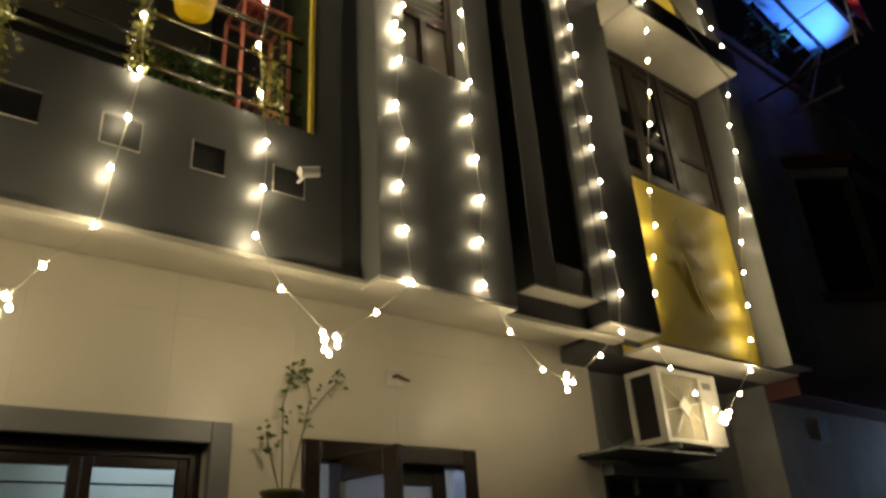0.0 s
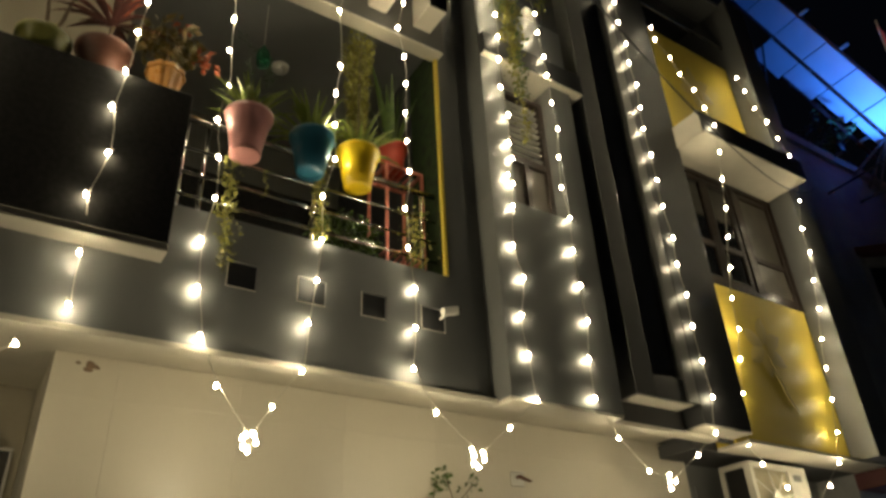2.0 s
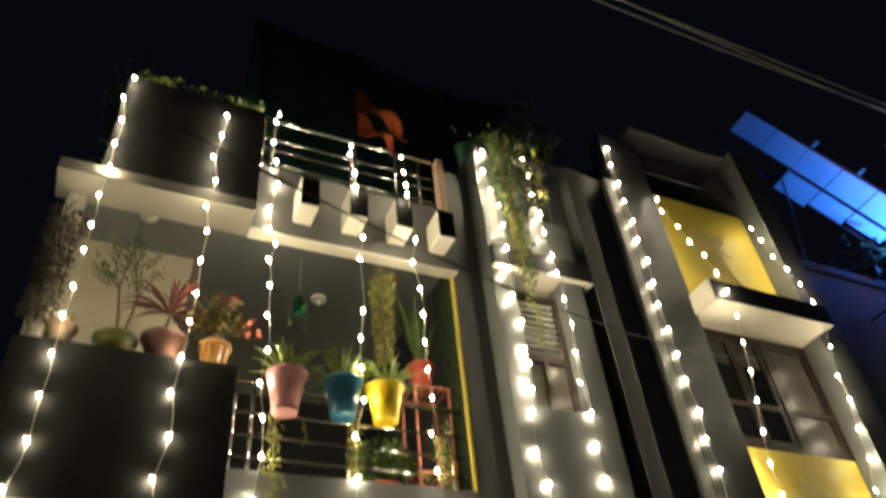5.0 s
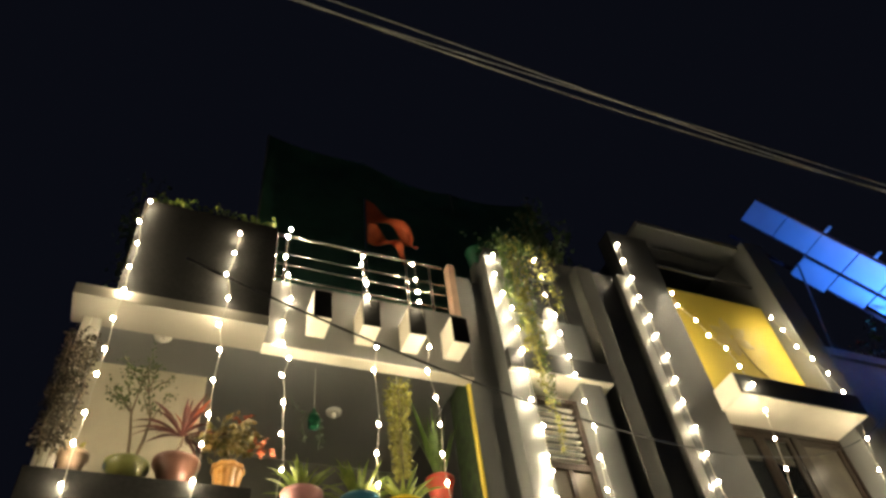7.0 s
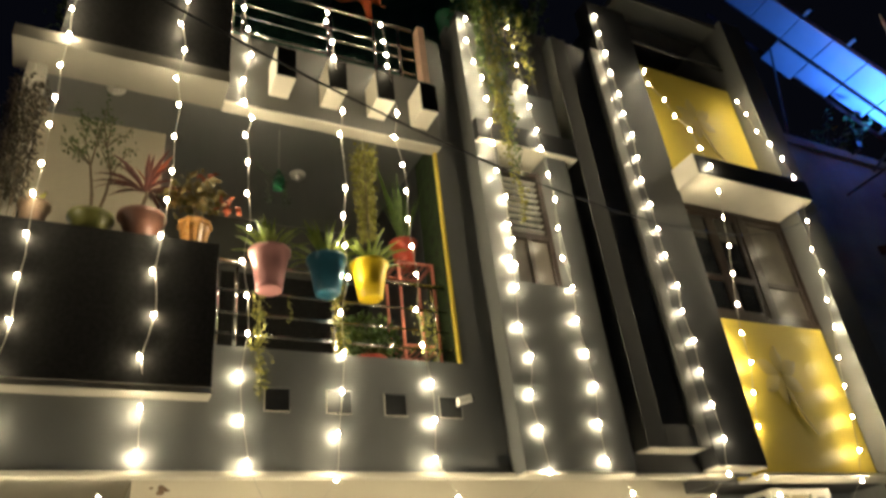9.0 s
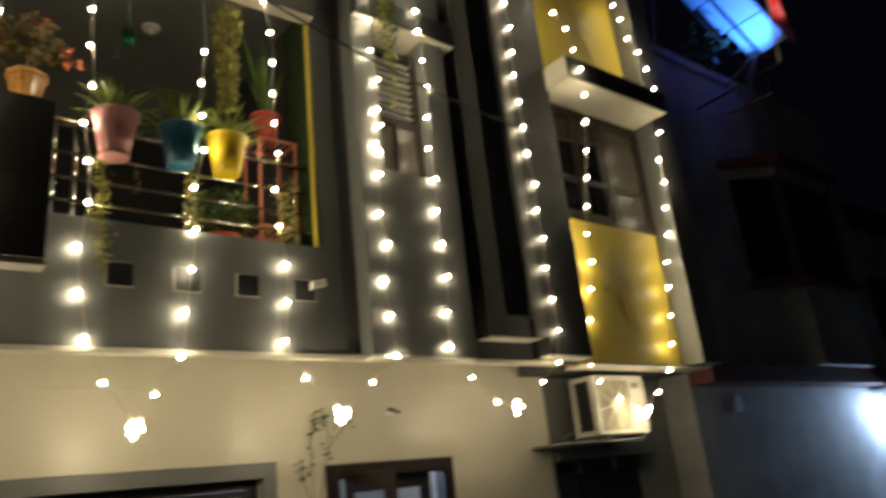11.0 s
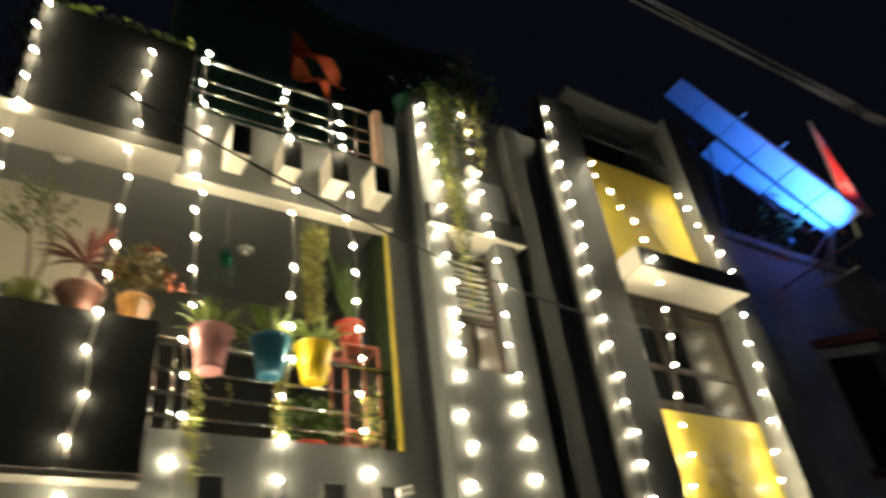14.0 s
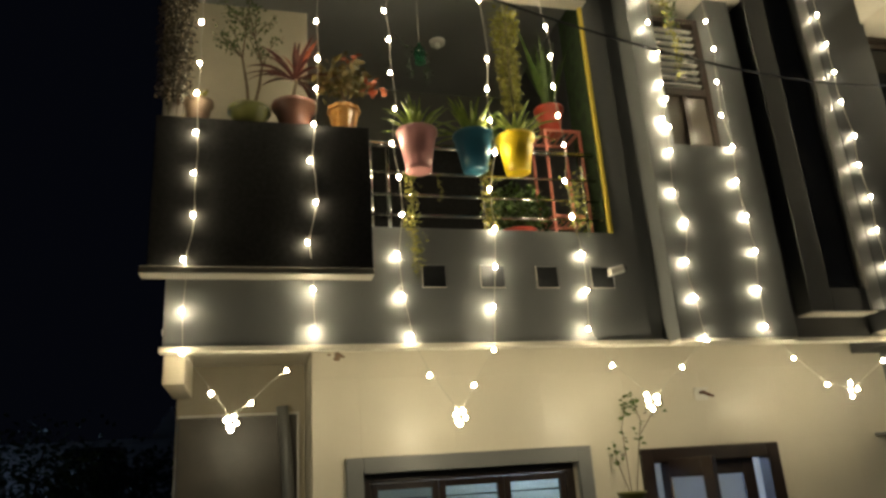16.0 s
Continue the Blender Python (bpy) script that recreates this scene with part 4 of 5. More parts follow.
def flower(x, z, s, seed):
    """A raised stucco flower: petals, leaves and a stem."""
    rng = random.Random(seed)
    f = thing("wall_flower", "raised pale stucco flower on the yellow panel", "wall relief", (x, N - 0.004, z), "wall reliefs")
    for k in range(6):
        a = math.pi / 2 + k * math.pi / 3 + rng.uniform(-0.15, 0.15)
        bm = bmesh.new()
        rows = []
        for i in range(7):
            u = i / 6
            w = 0.075 * s * math.sin(math.pi * min(u * 0.94 + 0.05, 1)) ** 0.8
            rows.append((u * 0.26 * s, w))
        vs = []
        for d, w in rows:
            vs.append([bm.verts.new((d, -0.004, -w)), bm.verts.new((d, -0.017 * s, 0)), bm.verts.new((d, -0.004, w))])
        for p_, q_ in zip(vs, vs[1:]):
            bm.faces.new((p_[0], p_[1], q_[1], q_[0]))
            bm.faces.new((p_[1], p_[2], q_[2], q_[1]))
        bmesh.ops.rotate(bm, cent=(0, 0, 0), matrix=Matrix.Rotation(-a, 3, "Y"), verts=bm.verts)
        bmesh.ops.translate(bm, vec=(0.03 * s * math.cos(a), 0, 0.03 * s * math.sin(a)), verts=bm.verts)
        part("petal", bm, RELIEF, f, smooth=True)
    part("centre", lathe([(0.0, -0.03), (0.03 * s, -0.02), (0.04 * s, 0.0)], 12), RELIEF, f).matrix_local = pose(0, 0, 0, 90)
    part("stem", tube([(0, -0.01, -0.03), (0.06 * s, -0.012, -0.22 * s), (0.14 * s, -0.012, -0.42 * s), (0.24 * s, -0.012, -0.56 * s)], [0.012, 0.012, 0.010, 0.006], 8), RELIEF, f)


flower(5.65, 4.30, 1.15, 1)
flower(5.75, 7.85, 1.15, 2)

# ---- second floor: brackets, railing, flag, plants ----
for x in (0.112, 0.58, 1.04, 1.488):
    b = thing("parapet_block", "projecting parapet block, cream with a black face", "parapet block", (x, 2.93, 6.52), "parapet blocks")
    part("block", boxes((0, 0.175, 0.012, 0.29, 0, 0.33), bevel=0.004), CREAM, b)
    part("face", boxes((0.004, 0.171, 0, 0.012, 0.004, 0.326), bevel=0.002), BLACK, b, "black matt face")
r2 = thing("terrace_railing", "stainless steel railing on the upper terrace", "railing", (0, 3.32, 7.17))
for z, r in ((0.80, 0.022), (0.52, 0.010), (0.36, 0.010), (0.16, 0.010)):
    part("rail", tube([(-0.24, 0, z), (1.66, 0, z)], r, 10), STEEL, r2, smooth=True)
for x in (-0.22, -0.12, 0.72, 1.22, 1.50):
    part("post", tube([(x, 0.0, -0.01), (x, 0.0, 0.80)], 0.016, 10), STEEL, r2, smooth=True)
structure("terrace_pier", boxes((1.70, 1.78, 3.24, 3.36, 7.17, 7.99)), material("peach_paint", (0.55, 0.36, 0.26), 0.6), "narrow peach painted pier on the terrace")

fl = thing("flag", "orange two-tailed cloth flag drooping from a thin pole above the terrace", "flag", (0.78, 3.38, 6.62))
part("pole", tube([(0, 0, 0), (0, 0, 2.42)], 0.010, 8), STEEL, fl)
bm = bmesh.new()
for top, foot, reach, drop, taper in ((2.40, 1.98, 0.62, 0.46, 0.70), (2.00, 1.60, 0.46, 0.30, 0.55)):
    grid = []
    for i in range(17):
        u = i / 16
        row = []
        for j in range(8):
            v = j / 7
            z = top - (top - foot) * v * (1 - taper * u) - drop * u ** 1.4 - 0.3 * (top - foot) * taper * u
            row.append(bm.verts.new((0.012 + reach * u ** 0.9 + 0.03 * math.sin(5 * v + 4 * u) * u, 0.09 * math.sin(7 * u + 3.2 * v + 9 * reach) * min(1, 2 * u), z)))
        grid.append(row)
    for i in range(16):
        for j in range(7):
            bm.faces.new((grid[i][j], grid[i + 1][j], grid[i + 1][j + 1], grid[i][j + 1]))
bmesh.ops.solidify(bm, geom=bm.faces[:], thickness=0.004)
part("cloth", bm, FLAGCLOTH, fl, smooth=True)

nt = thing("shade_net", "dark green shade net hung round the roof terrace", "shade net", (0, 4.5, 6.62))
bm = bmesh.new()
grid = []
for i in range(25):
    u = i / 24
    top = 5.42 - 0.40 * math.sin(math.pi * 0.75 * u) - 0.10 * abs(math.sin(math.pi * 3 * u))
    grid.append([bm.verts.new((-0.30 + 4.6 * u, 0.05 * math.sin(9 * u + 2 * j / 10) + 0.25 * j / 10, 0.6 + (top - 0.6) * j / 10)) for j in range(11)])
for i in range(24):
    for j in range(10):
        bm.faces.new((grid[i][j], grid[i + 1][j], grid[i + 1][j + 1], grid[i][j + 1]))
bmesh.ops.solidify(bm, geom=bm.faces[:], thickness=0.004)
part("net", bm, NET, nt, smooth=True)
for x in (-0.31, 1.23, 2.77, 4.30):
    part("post", tube([(x, 0.16, 0), (x, 0.30, 5.42 - 0.40 * math.sin(math.pi * 0.163 * (x + 0.3)))], 0.016, 8), STEEL_DULL, nt)

rng = random.Random(80)
hedge = thing("trough_plants", "low green plants along the top of the black panel", "plants", (-0.9, 3.14, 7.74))
bm = bmesh.new()
for k in range(420):
    add_leaf(bm, (rng.uniform(-0.55, 0.62), rng.uniform(-0.10, 0.10), rng.uniform(0.0, 0.13)), rng.uniform(0.03, 0.07), rng)
part("leaves", bm, LIME, hedge)
tl2 = thing("tall_plant", "thin dark shrub behind the black panel", "shrub", (-1.5, 3.9, 6.62))
bm, bl = bmesh.new(), bmesh.new()
for k in range(9):
    x, y = rng.uniform(-0.25, 0.35), rng.uniform(-0.2, 0.2)
    top = rng.uniform(1.6, 2.6)
    add_tube(bm, [(0, 0, 0), (x * 0.5, y * 0.5, top * 0.5), (x, y, top)], [0.014, 0.010, 0.003], 6)
    for i in range(40):
        u = rng.uniform(0.45, 1.0)
        add_leaf(bl, (x * u + rng.gauss(0, 0.07), y * u + rng.gauss(0, 0.07), top * u), rng.uniform(0.05, 0.09), rng)
part("stem", bm, STEM, tl2)
part("leaves", bl, DEEPLEAF, tl2)

# planter above the bay with trailing vines
structure("bay_parapet", boxes((2.15, 3.40, 3.40, 3.55, 8.2, 8.32)), GREY, "grey parapet above the window bay")
tp = thing("planter", "planter crowded with trailing green vines above the bay", "planter", (2.72, 3.28, 8.2))
part("trough", boxes((-0.52, 0.52, -0.09, 0.08, 0.0, 0.18)), DARK, tp)
bm = bmesh.new()
for k in range(520):
    add_leaf(bm, (rng.gauss(-0.14, 0.19), rng.gauss(-0.04, 0.09), 0.20 + abs(rng.gauss(0, 0.13))), rng.uniform(0.04, 0.08), rng)
part("foliage", bm, DEEPLEAF, tp)
for k, (x, end) in enumerate(((-0.34, 7.1), (-0.22, 5.55), (-0.26, 6.3), (-0.20, 6.0), (-0.30, 6.7), (-0.16, 6.6), (-0.12, 7.2), (0.02, 7.5), (0.22, 7.4), (-0.38, 7.5))):
    pts = [(x + rng.gauss(0, 0.02), -0.20 - 0.05 * rng.random(), 0.25 - i * (8.45 - end) / 8) for i in range(9)]
    part("vine", vine(pts, 0.045, 150, rng, 0.03), LEAF if k % 3 == 0 else DRYLEAF, tp)
vs = thing("vase", "pale rounded vase on the step of the bay", "vase", (2.90, 3.24, 7.30))
part("vase", lathe([(0.04, 0.0), (0.07, 0.0), (0.075, 0.12), (0.065, 0.20), (0.045, 0.25), (0.02, 0.28), (0.004, 0.285)], 20), WHITE, vs, smooth=True)
shrub = thing("roof_shrub", "dark leafy shrub on the roof beside the pilaster", "shrub", (3.45, 3.75, 8.5))
bm, bl = bmesh.new(), bmesh.new()
for k in range(16):
    a, r, top = rng.uniform(0, 6.28), rng.uniform(0.1, 0.85), rng.uniform(0.35, 1.55)
    add_tube(bm, [(0, 0, 0), (0.5 * r * math.cos(a), 0.3 * r * math.sin(a), top * 0.6), (r * math.cos(a), 0.6 * r * math.sin(a), top)], [0.014, 0.010, 0.003], 6)
    for i in range(75):
        u = rng.uniform(0.3, 1.0)
        add_leaf(bl, (r * u * math.cos(a) + rng.gauss(0, 0.08), 0.6 * r * u * math.sin(a) + rng.gauss(0, 0.08), top * u + rng.gauss(0, 0.06)), rng.uniform(0.06, 0.11), rng)
part("stem", bm, STEM, shrub)
part("leaves", bl, DEEPLEAF, shrub)
bk = thing("green_bucket", "green plastic bucket on the terrace wall", "bucket", (2.24, 3.475, 8.32))
part("bucket", lathe([(0.08, 0.0), (0.10, 0.0), (0.125, 0.26), (0.135, 0.27), (0.12, 0.27), (0.10, 0.03)], 22), material("green_bucket_plastic", (0.02, 0.16, 0.08), 0.45), bk, smooth=True)
part("handle", tube([(0.125 * math.cos(t * math.pi / 10), 0, 0.26 + 0.09 * math.sin(t * math.pi / 10)) for t in range(11)], 0.004, 6), STEEL, bk)
ro = thing("top_rail", "pale metal rail across the top opening", "railing", (4.82, 3.30, 8.98))
part("rail", tube([(0, 0, 0), (1.90, 0, 0)], 0.022, 10), STEEL, ro, smooth=True)

# ---- overhead cables ----
def overhead(label, x0, y0, z0, x1, y1, z1, sag, r, n=1):
    c = thing("overhead_cable", label, "cable", (x0, y0, z0), "overhead cables")
    for k in range(n):
        pts = []
        for i in range(41):
            u = i / 40
            tw = 0.10 * (n > 1)
            pts.append(((x1 - x0) * u, (y1 - y0) * u + tw * math.cos(9 * u + 2.1 * k), (z1 - z0) * u - 4 * sag * u * (1 - u) + tw * math.sin(11 * u + 2.1 * k)))
        part("cable", tube(pts, r, 6), CABLE if n == 1 else STEEL_DULL, c)
    return c


overhead("thin black cable crossing in front of the house", -1.0, 0.14, 4.01, 7.0, 2.93, 6.48, 0.66, 0.005)
overhead("bundle of grey overhead power cables above the lane", -9.0, 1.5, 10.75, 21.0, 1.5, 10.75, 1.15, 0.010, 5)

# ---- neighbouring house ----
nb = thing("neighbour_house", "weathered white two-storey neighbouring house in the dark", "house", (7.1, 3.6, 0))


def prism(plan, z0, z1, grow=0.0):
    """An upright prism over a plan of points, grown outwards to the front."""
    bm = bmesh.new()
    n = len(plan)
    cx = sum(p[0] for p in plan) / n
    pts = [(x + grow * (1 if x > cx else -1), y - (grow if y < 0 else 0)) for x, y in plan]
    lo, hi = [bm.verts.new((x, y, z0)) for x, y in pts], [bm.verts.new((x, y, z1)) for x, y in pts]
    bm.faces.new(lo[::-1])
    bm.faces.new(hi)
    for i in range(n):
        bm.faces.new((lo[i], lo[(i + 1) % n], hi[(i + 1) % n], hi[i]))
    bmesh.ops.recalc_face_normals(bm, faces=bm.faces)
    return bm


BAY = ((2.1, 0.02), (2.8, -0.48), (4.5, -0.48), (4.95, 0.02))
part("wall", boxes((0, 6.3, 0, 6, 0, 8.2), bevel=0.01), NEIGHBOUR, nb)
part("bay_base", prism(BAY, 3.30, 4.50), NEIGHBOUR, nb)
part("bay_window", prism(BAY, 4.62, 6.42, -0.06), DARKPANE, nb, "dark unlit bay glazing")
for x, y in BAY:
    end = y > 0
    w = 0.09 if end else 0.03
    part("bay_post", boxes((x - w, x + w, y - 0.03, y + 0.12, 4.62, 6.42)), NEIGHBOUR if end else BLACKP, nb)
part("bay_head", prism(BAY, 6.30, 6.45, 0.02), NEIGHBOUR, nb)
part("bay_hood", prism(BAY, 6.45, 6.58, 0.16), MAROON, nb, "maroon hood over the bay")
part("bay_sill", prism(BAY, 4.50, 4.62, 0.10), MAROON, nb, "maroon sill under the bay")
part("floor_band", boxes((0.0, 6.4, -0.35, 0, 3.05, 3.30)), MAROON, nb, "dark maroon floor band")
part("vent", boxes((0.9, 1.12, -0.02, 0.05, 2.72, 2.95)), BLACKP, nb, "small dark wall vent")
part("parapet", boxes((0.2, 6.3, -0.05, 0.15, 8.2, 8.35)), NEIGHBOUR, nb)

lamp = thing("wall_lamp", "cool white lamp on the neighbouring house wall", "lamp", (12.5, 3.22, 2.80))
part("arm", tube([(0, 0.38, 0.06), (0, 0.15, 0.08), (0, 0.02, 0.03)], 0.015, 8), STEEL, lamp)
part("shade", lathe([(0.14, -0.02), (0.145, -0.015), (0.10, 0.05), (0.03, 0.09), (0.01, 0.09)], 18), WHITE, lamp, smooth=True)
bm = bmesh.new()
bmesh.ops.create_uvsphere(bm, u_segments=14, v_segments=9, radius=0.075)
part("bulb", bm, glowing("cool_bulb", (0.42, 0.62, 1.0), 1700.0), lamp).location = (0, 0, -0.05)

for k, (x, w, h, red) in enumerate(((13.6, 6.0, 6.4, 1), (19.8, 7.5, 5.4, 0), (27.5, 9.0, 6.2, 1))):
    h2 = thing("far_house", "dim far house along the lane", "house", (x, 3.9 + 0.3 * k, 0), "far houses")
    wl = part("wall", boxes((0, w, 0, 7, 0, h), bevel=0.02), NEIGHBOUR, h2)
    part("roof_edge", boxes((-0.2, w + 0.2, -0.45, 0.0, h - 0.1, h + 0.15), (-0.1, w + 0.1, -0.35, 0, 3.1, 3.3)), MAROON if red else NEIGHBOUR, h2)
    for i in range(3):
        for z in (1.0, 4.0):
            a = 0.7 + i * (w - 1.4) / 3
            wd = part("window", boxes((a, a + 0.07, -0.04, 0.02, z, z + 1.3), (a + 1.03, a + 1.1, -0.04, 0.02, z, z + 1.3), (a + 0.07, a + 1.03, -0.04, 0.02, z + 1.23, z + 1.3), (a + 0.07, a + 1.03, -0.04, 0.02, z, z + 0.07)), BLACKP, h2)
            part("pane", boxes((a + 0.07, a + 1.03, -0.012, -0.008, z + 0.07, z + 1.23), bevel=0), DARKPANE, wd)

# tilted panels on the neighbour's roof, lit by a floodlight
pa = thing("solar_array", "tilted white-backed solar array on a roof frame, lit deep blue", "solar array", (8.96, 2.70, 10.50))
edge = [Vector((-0.80, 0.62, 1.18)), Vector((1.30, -0.20, -1.92))]
LENGTH = (edge[1] - edge[0]).length
across = Vector((0.03, 1.0, -0.03)).normalized()
ahead = (edge[1] - edge[0]).normalized()
up = ahead.cross(across).normalized()
frame_m = Matrix((ahead, across, up)).transposed().to_4x4()
frame_m.translation = edge[0]


def panel_box(*rows, bevel=0.004):
    bm = boxes(*rows, bevel=bevel)
    bmesh.ops.transform(bm, matrix=frame_m, verts=bm.verts)
    return bm


step = LENGTH / 6
for i in range(6):
    part("panel", panel_box((i * step + 0.01, (i + 1) * step - 0.01, 0.01, 0.46, -0.02, 0.02)), PANEL, pa)
    # second row narrows to follow its lit edge, not the panels' own width
    if i >= 2:
        part("panel", panel_box((i * step + 0.01, (i + 1) * step - 0.01, 0.53, 0.93 - 0.09 * (i - 2), -0.02, 0.02)), PANEL, pa)
for y in (0.0, 0.48, 0.86):
    part("purlin", panel_box((0, LENGTH + 0.1, y - 0.02, y + 0.03, 0.025, 0.07)), MAROON, pa)
for x in (step * 2, step * 3.35, step * 5.6):
    part("strut", panel_box((x - 0.025, x + 0.025, -0.16, 0.90, 0.03, 0.09)), STEEL_DULL, pa)
bm = bmesh.new()
foot = frame_m @ Vector((LENGTH - 0.1, 0.5, 0))
for dx, dy in ((-0.2, 0.3), (0.25, 0.9), (-0.5, 1.0)):
    add_tube(bm, [foot, foot + Vector((dx, dy, -0.9))], 0.02, 6)
add_tube(bm, [frame_m @ Vector((step * 2, 0.7, 0)), Vector((-0.2, 1.4, -2.15))], 0.02, 6)
part("legs", bm, STEEL_DULL, pa)
spot = thing("flood_light", "small colour-changing floodlight shining blue under the roof panels", "floodlight", (9.85, 2.80, 7.70))
part("housing", boxes((-0.08, 0.08, -0.03, 0.05, -0.07, 0.07)), BLACKP, spot)
part("arm", boxes((-0.015, 0.015, -0.005, 0.80, -0.11, -0.068)), STEEL_DULL, spot)
lampdata = bpy.data.lights.new("flood_lamp", "SPOT")
lampdata.energy, lampdata.color, lampdata.shadow_soft_size, lampdata.spot_size, lampdata.spot_blend = 950.0, (0.03, 0.20, 1.0), 0.05, radians(66), 1.0
flood = new("flood_lamp", lampdata)
flood.matrix_world = look((9.85, 2.80, 7.79), (9.72, 2.95, 9.4))
tagged(flood, kind="structure")

THINCLOTH = material("thin_red_and_white_cloth", (0.80, 0.09, 0.06), 0.8, vary=0.08, scale=1.7, bump=0, second=(0.80, 0.74, 0.70))
for stop, at in zip(THINCLOTH.node_tree.nodes["Color Ramp"].color_ramp.elements, (0.47, 0.51)):
    stop.position = at
tn = THINCLOTH.node_tree
trans, both = tn.nodes.new("ShaderNodeBsdfTranslucent"), tn.nodes.new("ShaderNodeMixShader")
trans.inputs["Color"].default_value = (0.85, 0.10, 0.08, 1)
tn.links.new(tn.nodes["Principled BSDF"].outputs["BSDF"], both.inputs[1])
tn.links.new(trans.outputs["BSDF"], both.inputs[2])
tn.links.new(both.outputs["Shader"], tn.nodes["Material Output"].inputs["Surface"])
f2 = thing("neighbour_flag", "red and white cloth flag on a leaning white roof pole", "flag", (8.95, 2.24, 7.70))
part("pole", tube([(0.10, 0.02, -0.10), (0.16, 0, 0.45), (0.42, -0.02, 2.35)], 0.014, 8), WHITE, f2)
part("arm", tube([(-0.05, 1.40, -0.25), (0.10, 0.02, -0.10)], 0.016, 8), CABLE, f2)
bm = bmesh.new()
grid = []
for i in range(9):
    row = []
    for j in range(9):
        u, v = i / 8, j / 8
        base = Vector((0.16, 0, 0.45)).lerp(Vector((0.42, -0.02, 2.35)), 0.12 + 0.88 * v)
        row.append(bm.verts.new(base + Vector((0.66 * u * (1 - v) ** 0.8, 0.06 * math.sin(6 * u + 4 * v) * u, -0.25 * u))))
    grid.append(row)
for i in range(8):
    for j in range(8):
        bm.faces.new((grid[i][j], grid[i + 1][j], grid[i + 1][j + 1], grid[i][j + 1]))
bmesh.ops.solidify(bm, geom=bm.faces[:], thickness=0.004)
part("cloth", bm, THINCLOTH, f2, smooth=True)

flag_light = thing("flood_light", "small black floodlight aimed at the flag on the roof", "floodlight", (9.45, 3.42, 8.40))
part("housing", boxes((-0.07, 0.07, -0.03, 0.04, -0.06, 0.06)), BLACKP, flag_light)
part("stand", boxes((-0.015, 0.015, -0.005, 0.20, -0.10, -0.058)), STEEL_DULL, flag_light)
lampdata = bpy.data.lights.new("flag_lamp", "SPOT")
lampdata.energy, lampdata.color, lampdata.shadow_soft_size, lampdata.spot_size, lampdata.spot_blend = 130.0, (1.0, 0.82, 0.72), 0.04, radians(62), 0.6
flood = new("flag_lamp", lampdata)
flood.matrix_world = look((9.45, 3.36, 8.46), (9.30, 2.24, 9.05))
tagged(flood, kind="structure")
rng = random.Random(88)
rp = thing("roof_plant", "leafy plant in a dark pot under the roof panels", "plant", (9.62, 3.86, 8.2))
part("pot", lathe([(0.08, 0.0), (0.12, 0.0), (0.16, 0.26), (0.17, 0.28), (0.15, 0.28)], 18), BLACKP, rp, smooth=True)
bm, bl = bmesh.new(), bmesh.new()
for k in range(9):
    a, r, top = rng.uniform(0, 6.28), rng.uniform(0.15, 0.5), rng.uniform(0.5, 0.95)
    add_tube(bm, [(0, 0, 0.2), (0.4 * r * math.cos(a), 0.4 * r * math.sin(a), top * 0.6), (r * math.cos(a), -0.25 + r * math.sin(a), top)], [0.010, 0.008, 0.003], 6)
    for i in range(16):
        u = rng.uniform(0.45, 1.0)
        add_leaf(bl, (r * u * math.cos(a) + rng.gauss(0, 0.05), -0.25 * u * u + r * u * math.sin(a) + rng.gauss(0, 0.05), top * u), rng.uniform(0.08, 0.14), rng)
part("stem", bm, STEM, rp)
part("leaves", bl, LEAF, rp)

# dark trees to the side of the house
for k, (x, y, s) in enumerate(((-3.2, 9.0, 0.86), (-2.4, 11.5, 0.95), (-4.6, 12.0, 1.08))):
    rng = random.Random(90 + k)
    tr = thing("tree", "dark leafy tree beside the house at night", "tree", (x, y, 0), "trees")
    bm, bl = bmesh.new(), bmesh.new()
    add_tube(bm, [(0, 0, 0), (0.05, 0, 1.0 * s), (0.0, 0.1, 1.9 * s)], [0.13, 0.10, 0.07], 9)
    for i in range(13):
        a, r, z = rng.uniform(0, 6.28), rng.uniform(0.4, 1.3) * s, rng.uniform(1.6, 3.1) * s
        e = Vector((r * math.cos(a), r * math.sin(a), z))
        add_tube(bm, [(0, 0.08, 1.5 * s), e * 0.55 + Vector((0, 0, 0.5 * s)), e], [0.05, 0.03, 0.01], 6)
        for n in range(130):
            add_leaf(bl, e + Vector((rng.gauss(0, 0.32), rng.gauss(0, 0.32), rng.gauss(0, 0.22))) * s, rng.uniform(0.08, 0.15), rng)
    part("trunk", bm, STEM, tr)
    part("crown", bl, DEEPLEAF, tr)

bh = thing("far_house", "pale low house lit cool white behind the trees", "house", (-10.0, 14.5, 0), "far houses")
part("wall", boxes((0, 7.55, 0, 5, 0, 3.50), bevel=0.02), NEIGHBOUR, bh)
part("roof_edge", boxes((-0.1, 7.6, -0.12, 0.0, 3.40, 3.53)), NEIGHBOUR, bh)
bm = bmesh.new()
gable = [bm.verts.new(c) for c in ((6.95, -0.05, 3.50), (7.55, -0.05, 3.50), (7.35, -0.05, 4.15), (6.95, 0.15, 3.50), (7.55, 0.15, 3.50), (7.35, 0.15, 4.15))]
for f in ((0, 1, 2), (5, 4, 3), (0, 3, 4, 1), (1, 4, 5, 2), (2, 5, 3, 0)):
    bm.faces.new([gable[i] for i in f])
part("gable", bm, NEIGHBOUR, bh)
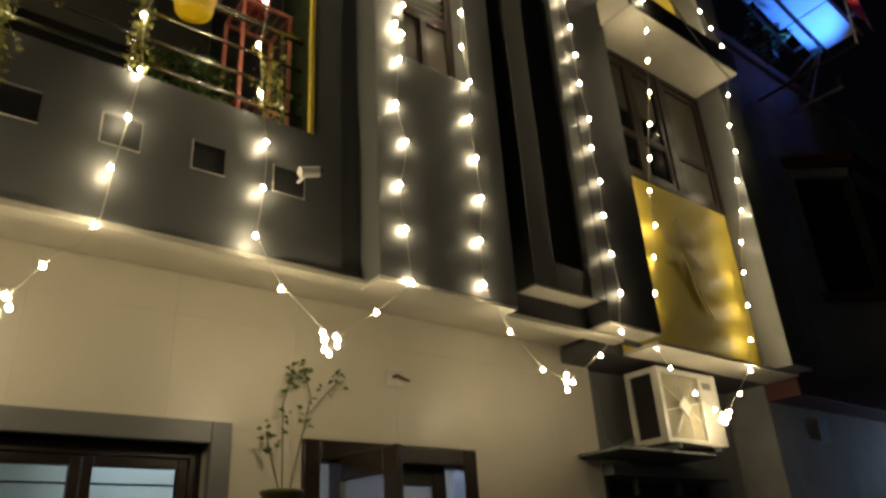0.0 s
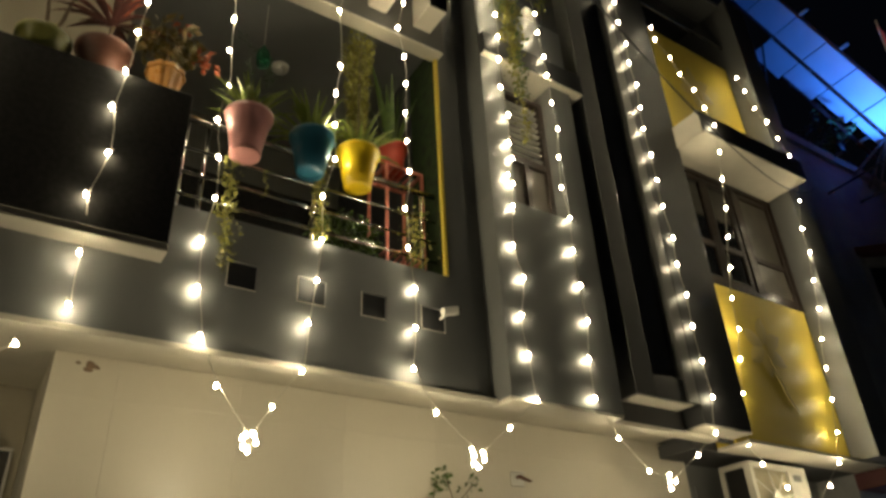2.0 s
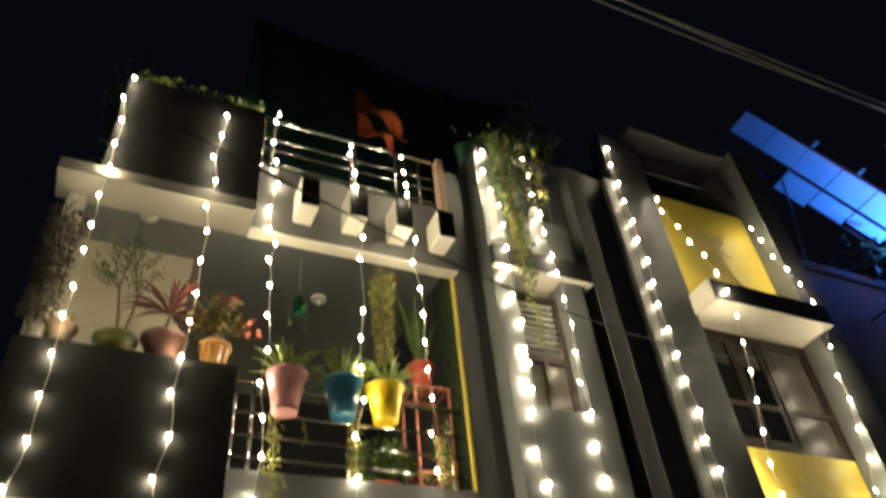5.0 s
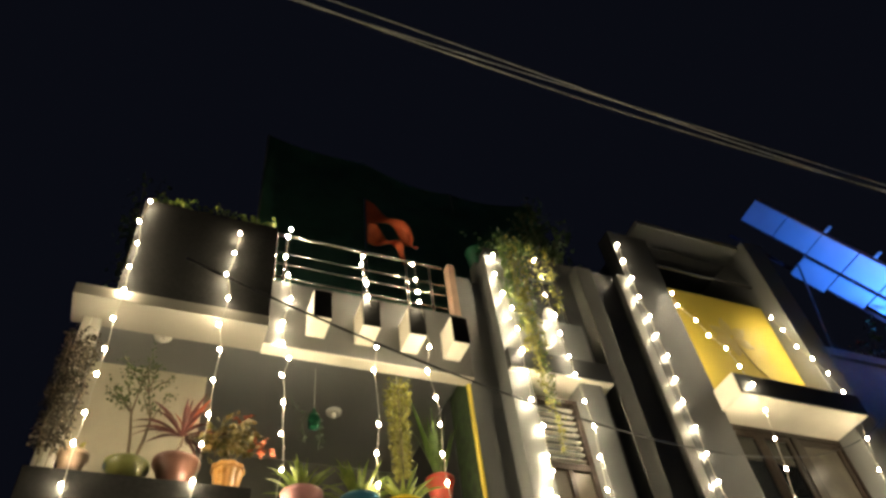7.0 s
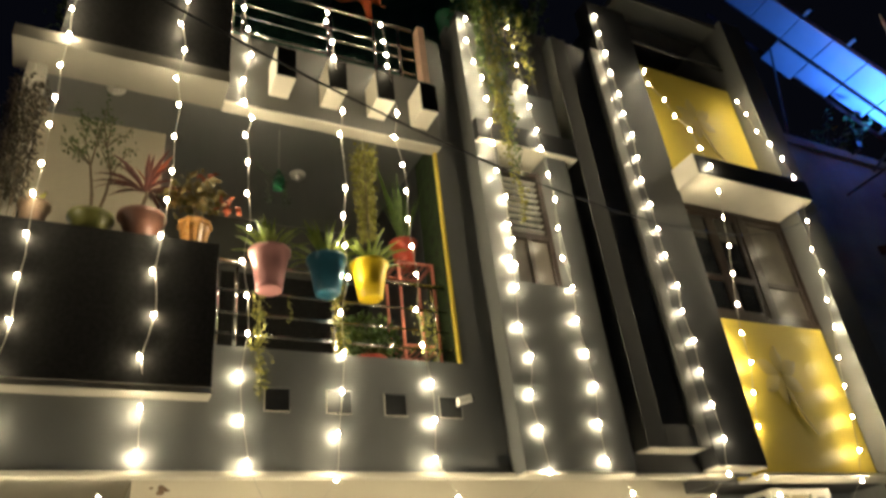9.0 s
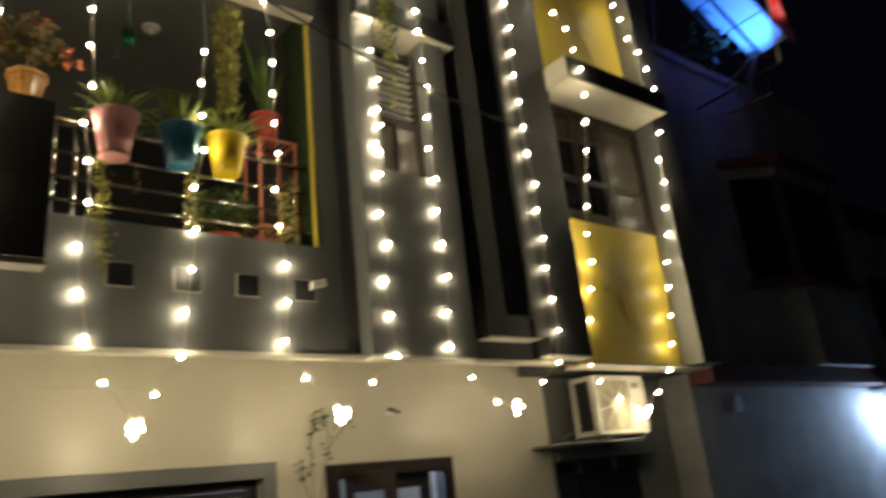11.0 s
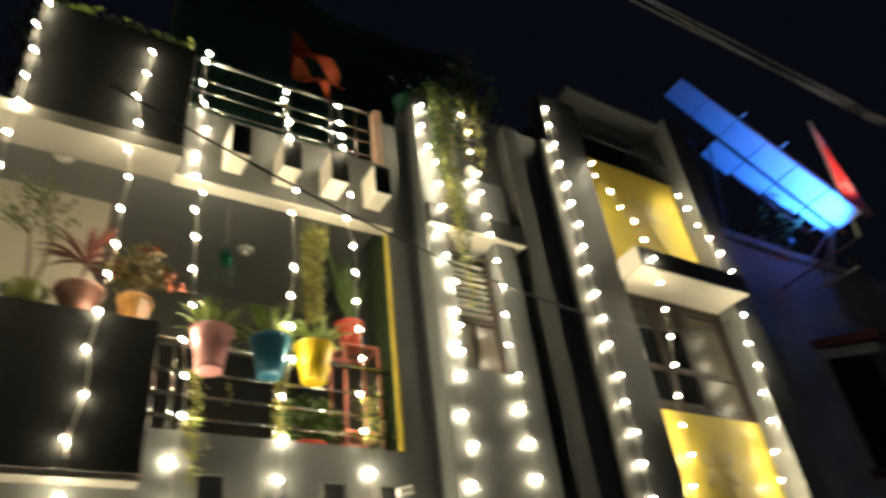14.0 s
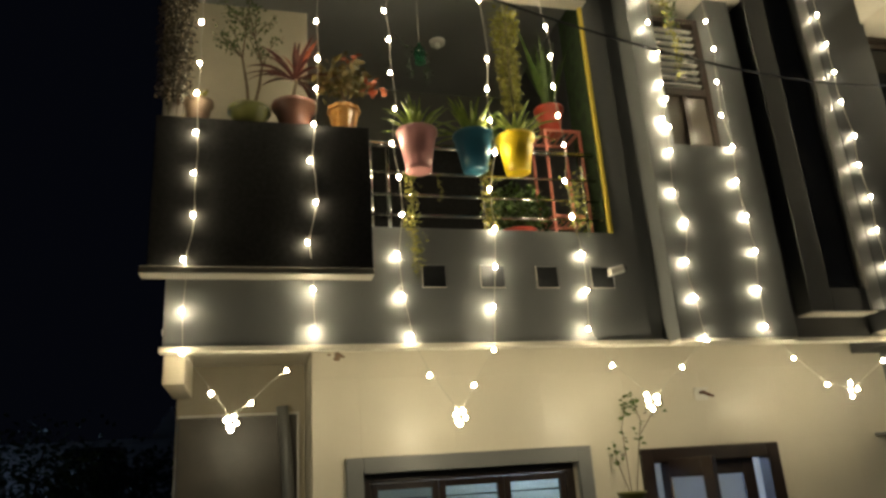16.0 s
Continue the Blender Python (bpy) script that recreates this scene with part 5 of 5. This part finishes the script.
for a in (1.0, 3.2, 5.4):
    wd = part("window", boxes((a, a + 0.06, -0.04, 0.02, 2.2, 3.4), (a + 0.94, a + 1.0, -0.04, 0.02, 2.2, 3.4), (a + 0.06, a + 0.94, -0.04, 0.02, 3.34, 3.4), (a + 0.06, a + 0.94, -0.04, 0.02, 2.2, 2.26)), BLACKP, bh)
    part("pane", boxes((a + 0.06, a + 0.94, -0.012, -0.008, 2.26, 3.34), bevel=0), DARKPANE, wd)
# lamp added out of view to brighten the pale house behind the trees
sl = thing("unseen_side_lamp", "unseen cool white lamp added to light the house behind the trees", "street lamp", (-9.4, 13.0, 0))
part("pole", tube([(0, 0, 0), (0, 0, 2.5), (0.3, 0, 2.76)], [0.05, 0.04, 0.03], 10), STEEL_DULL, sl)
part("head", boxes((0.2, 0.65, -0.09, 0.09, 2.76, 2.84)), STEEL_DULL, sl)
part("lens", boxes((0.28, 0.62, -0.07, 0.07, 2.72, 2.758)), glowing("cool_side_glow", (0.40, 0.60, 1.0), 700.0), sl)

# ---- tiles of the ground-floor wall ----
def cut(rects, hole):
    out = []
    for a, b, c, d in rects:
        e, f, g, h = hole
        if e >= b or f <= a or g >= d or h <= c:
            out.append((a, b, c, d))
            continue
        if a < e:
            out.append((a, e, c, d))
        if f < b:
            out.append((f, b, c, d))
        x0, x1 = max(a, e), min(b, f)
        if c < g:
            out.append((x0, x1, c, g))
        if h < d:
            out.append((x0, x1, h, d))
    return out


wall_ground = bpy.data.objects["wall_ground"]
HOLES = ((-0.375, 1.655, 0.845, 2.50), (DOOR[0] - 0.025, DOOR[1] + 0.025, 0.36, DOOR[3] + 0.025))
xs = [-0.62, -0.25, 0.515, 1.28, 2.045, 2.81, 3.575, 4.34, 4.85]
zs = [0.36, 0.93, 1.695, 2.46, 3.10, 3.353]
for a, b in zip(xs, xs[1:]):
    for c, d in zip(zs, zs[1:]):
        rects = [(a + 0.0006, b - 0.0006, c + 0.0006, d - 0.0006)]
        for hole in HOLES:
            rects = cut(rects, hole)
        rects = [r for r in rects if r[1] - r[0] > 0.01 and r[3] - r[2] > 0.01]
        if rects:
            part("tile", boxes(*[(p, q, L - 0.012, L, r, s) for p, q, r, s in rects], bevel=0), TILE, wall_ground)
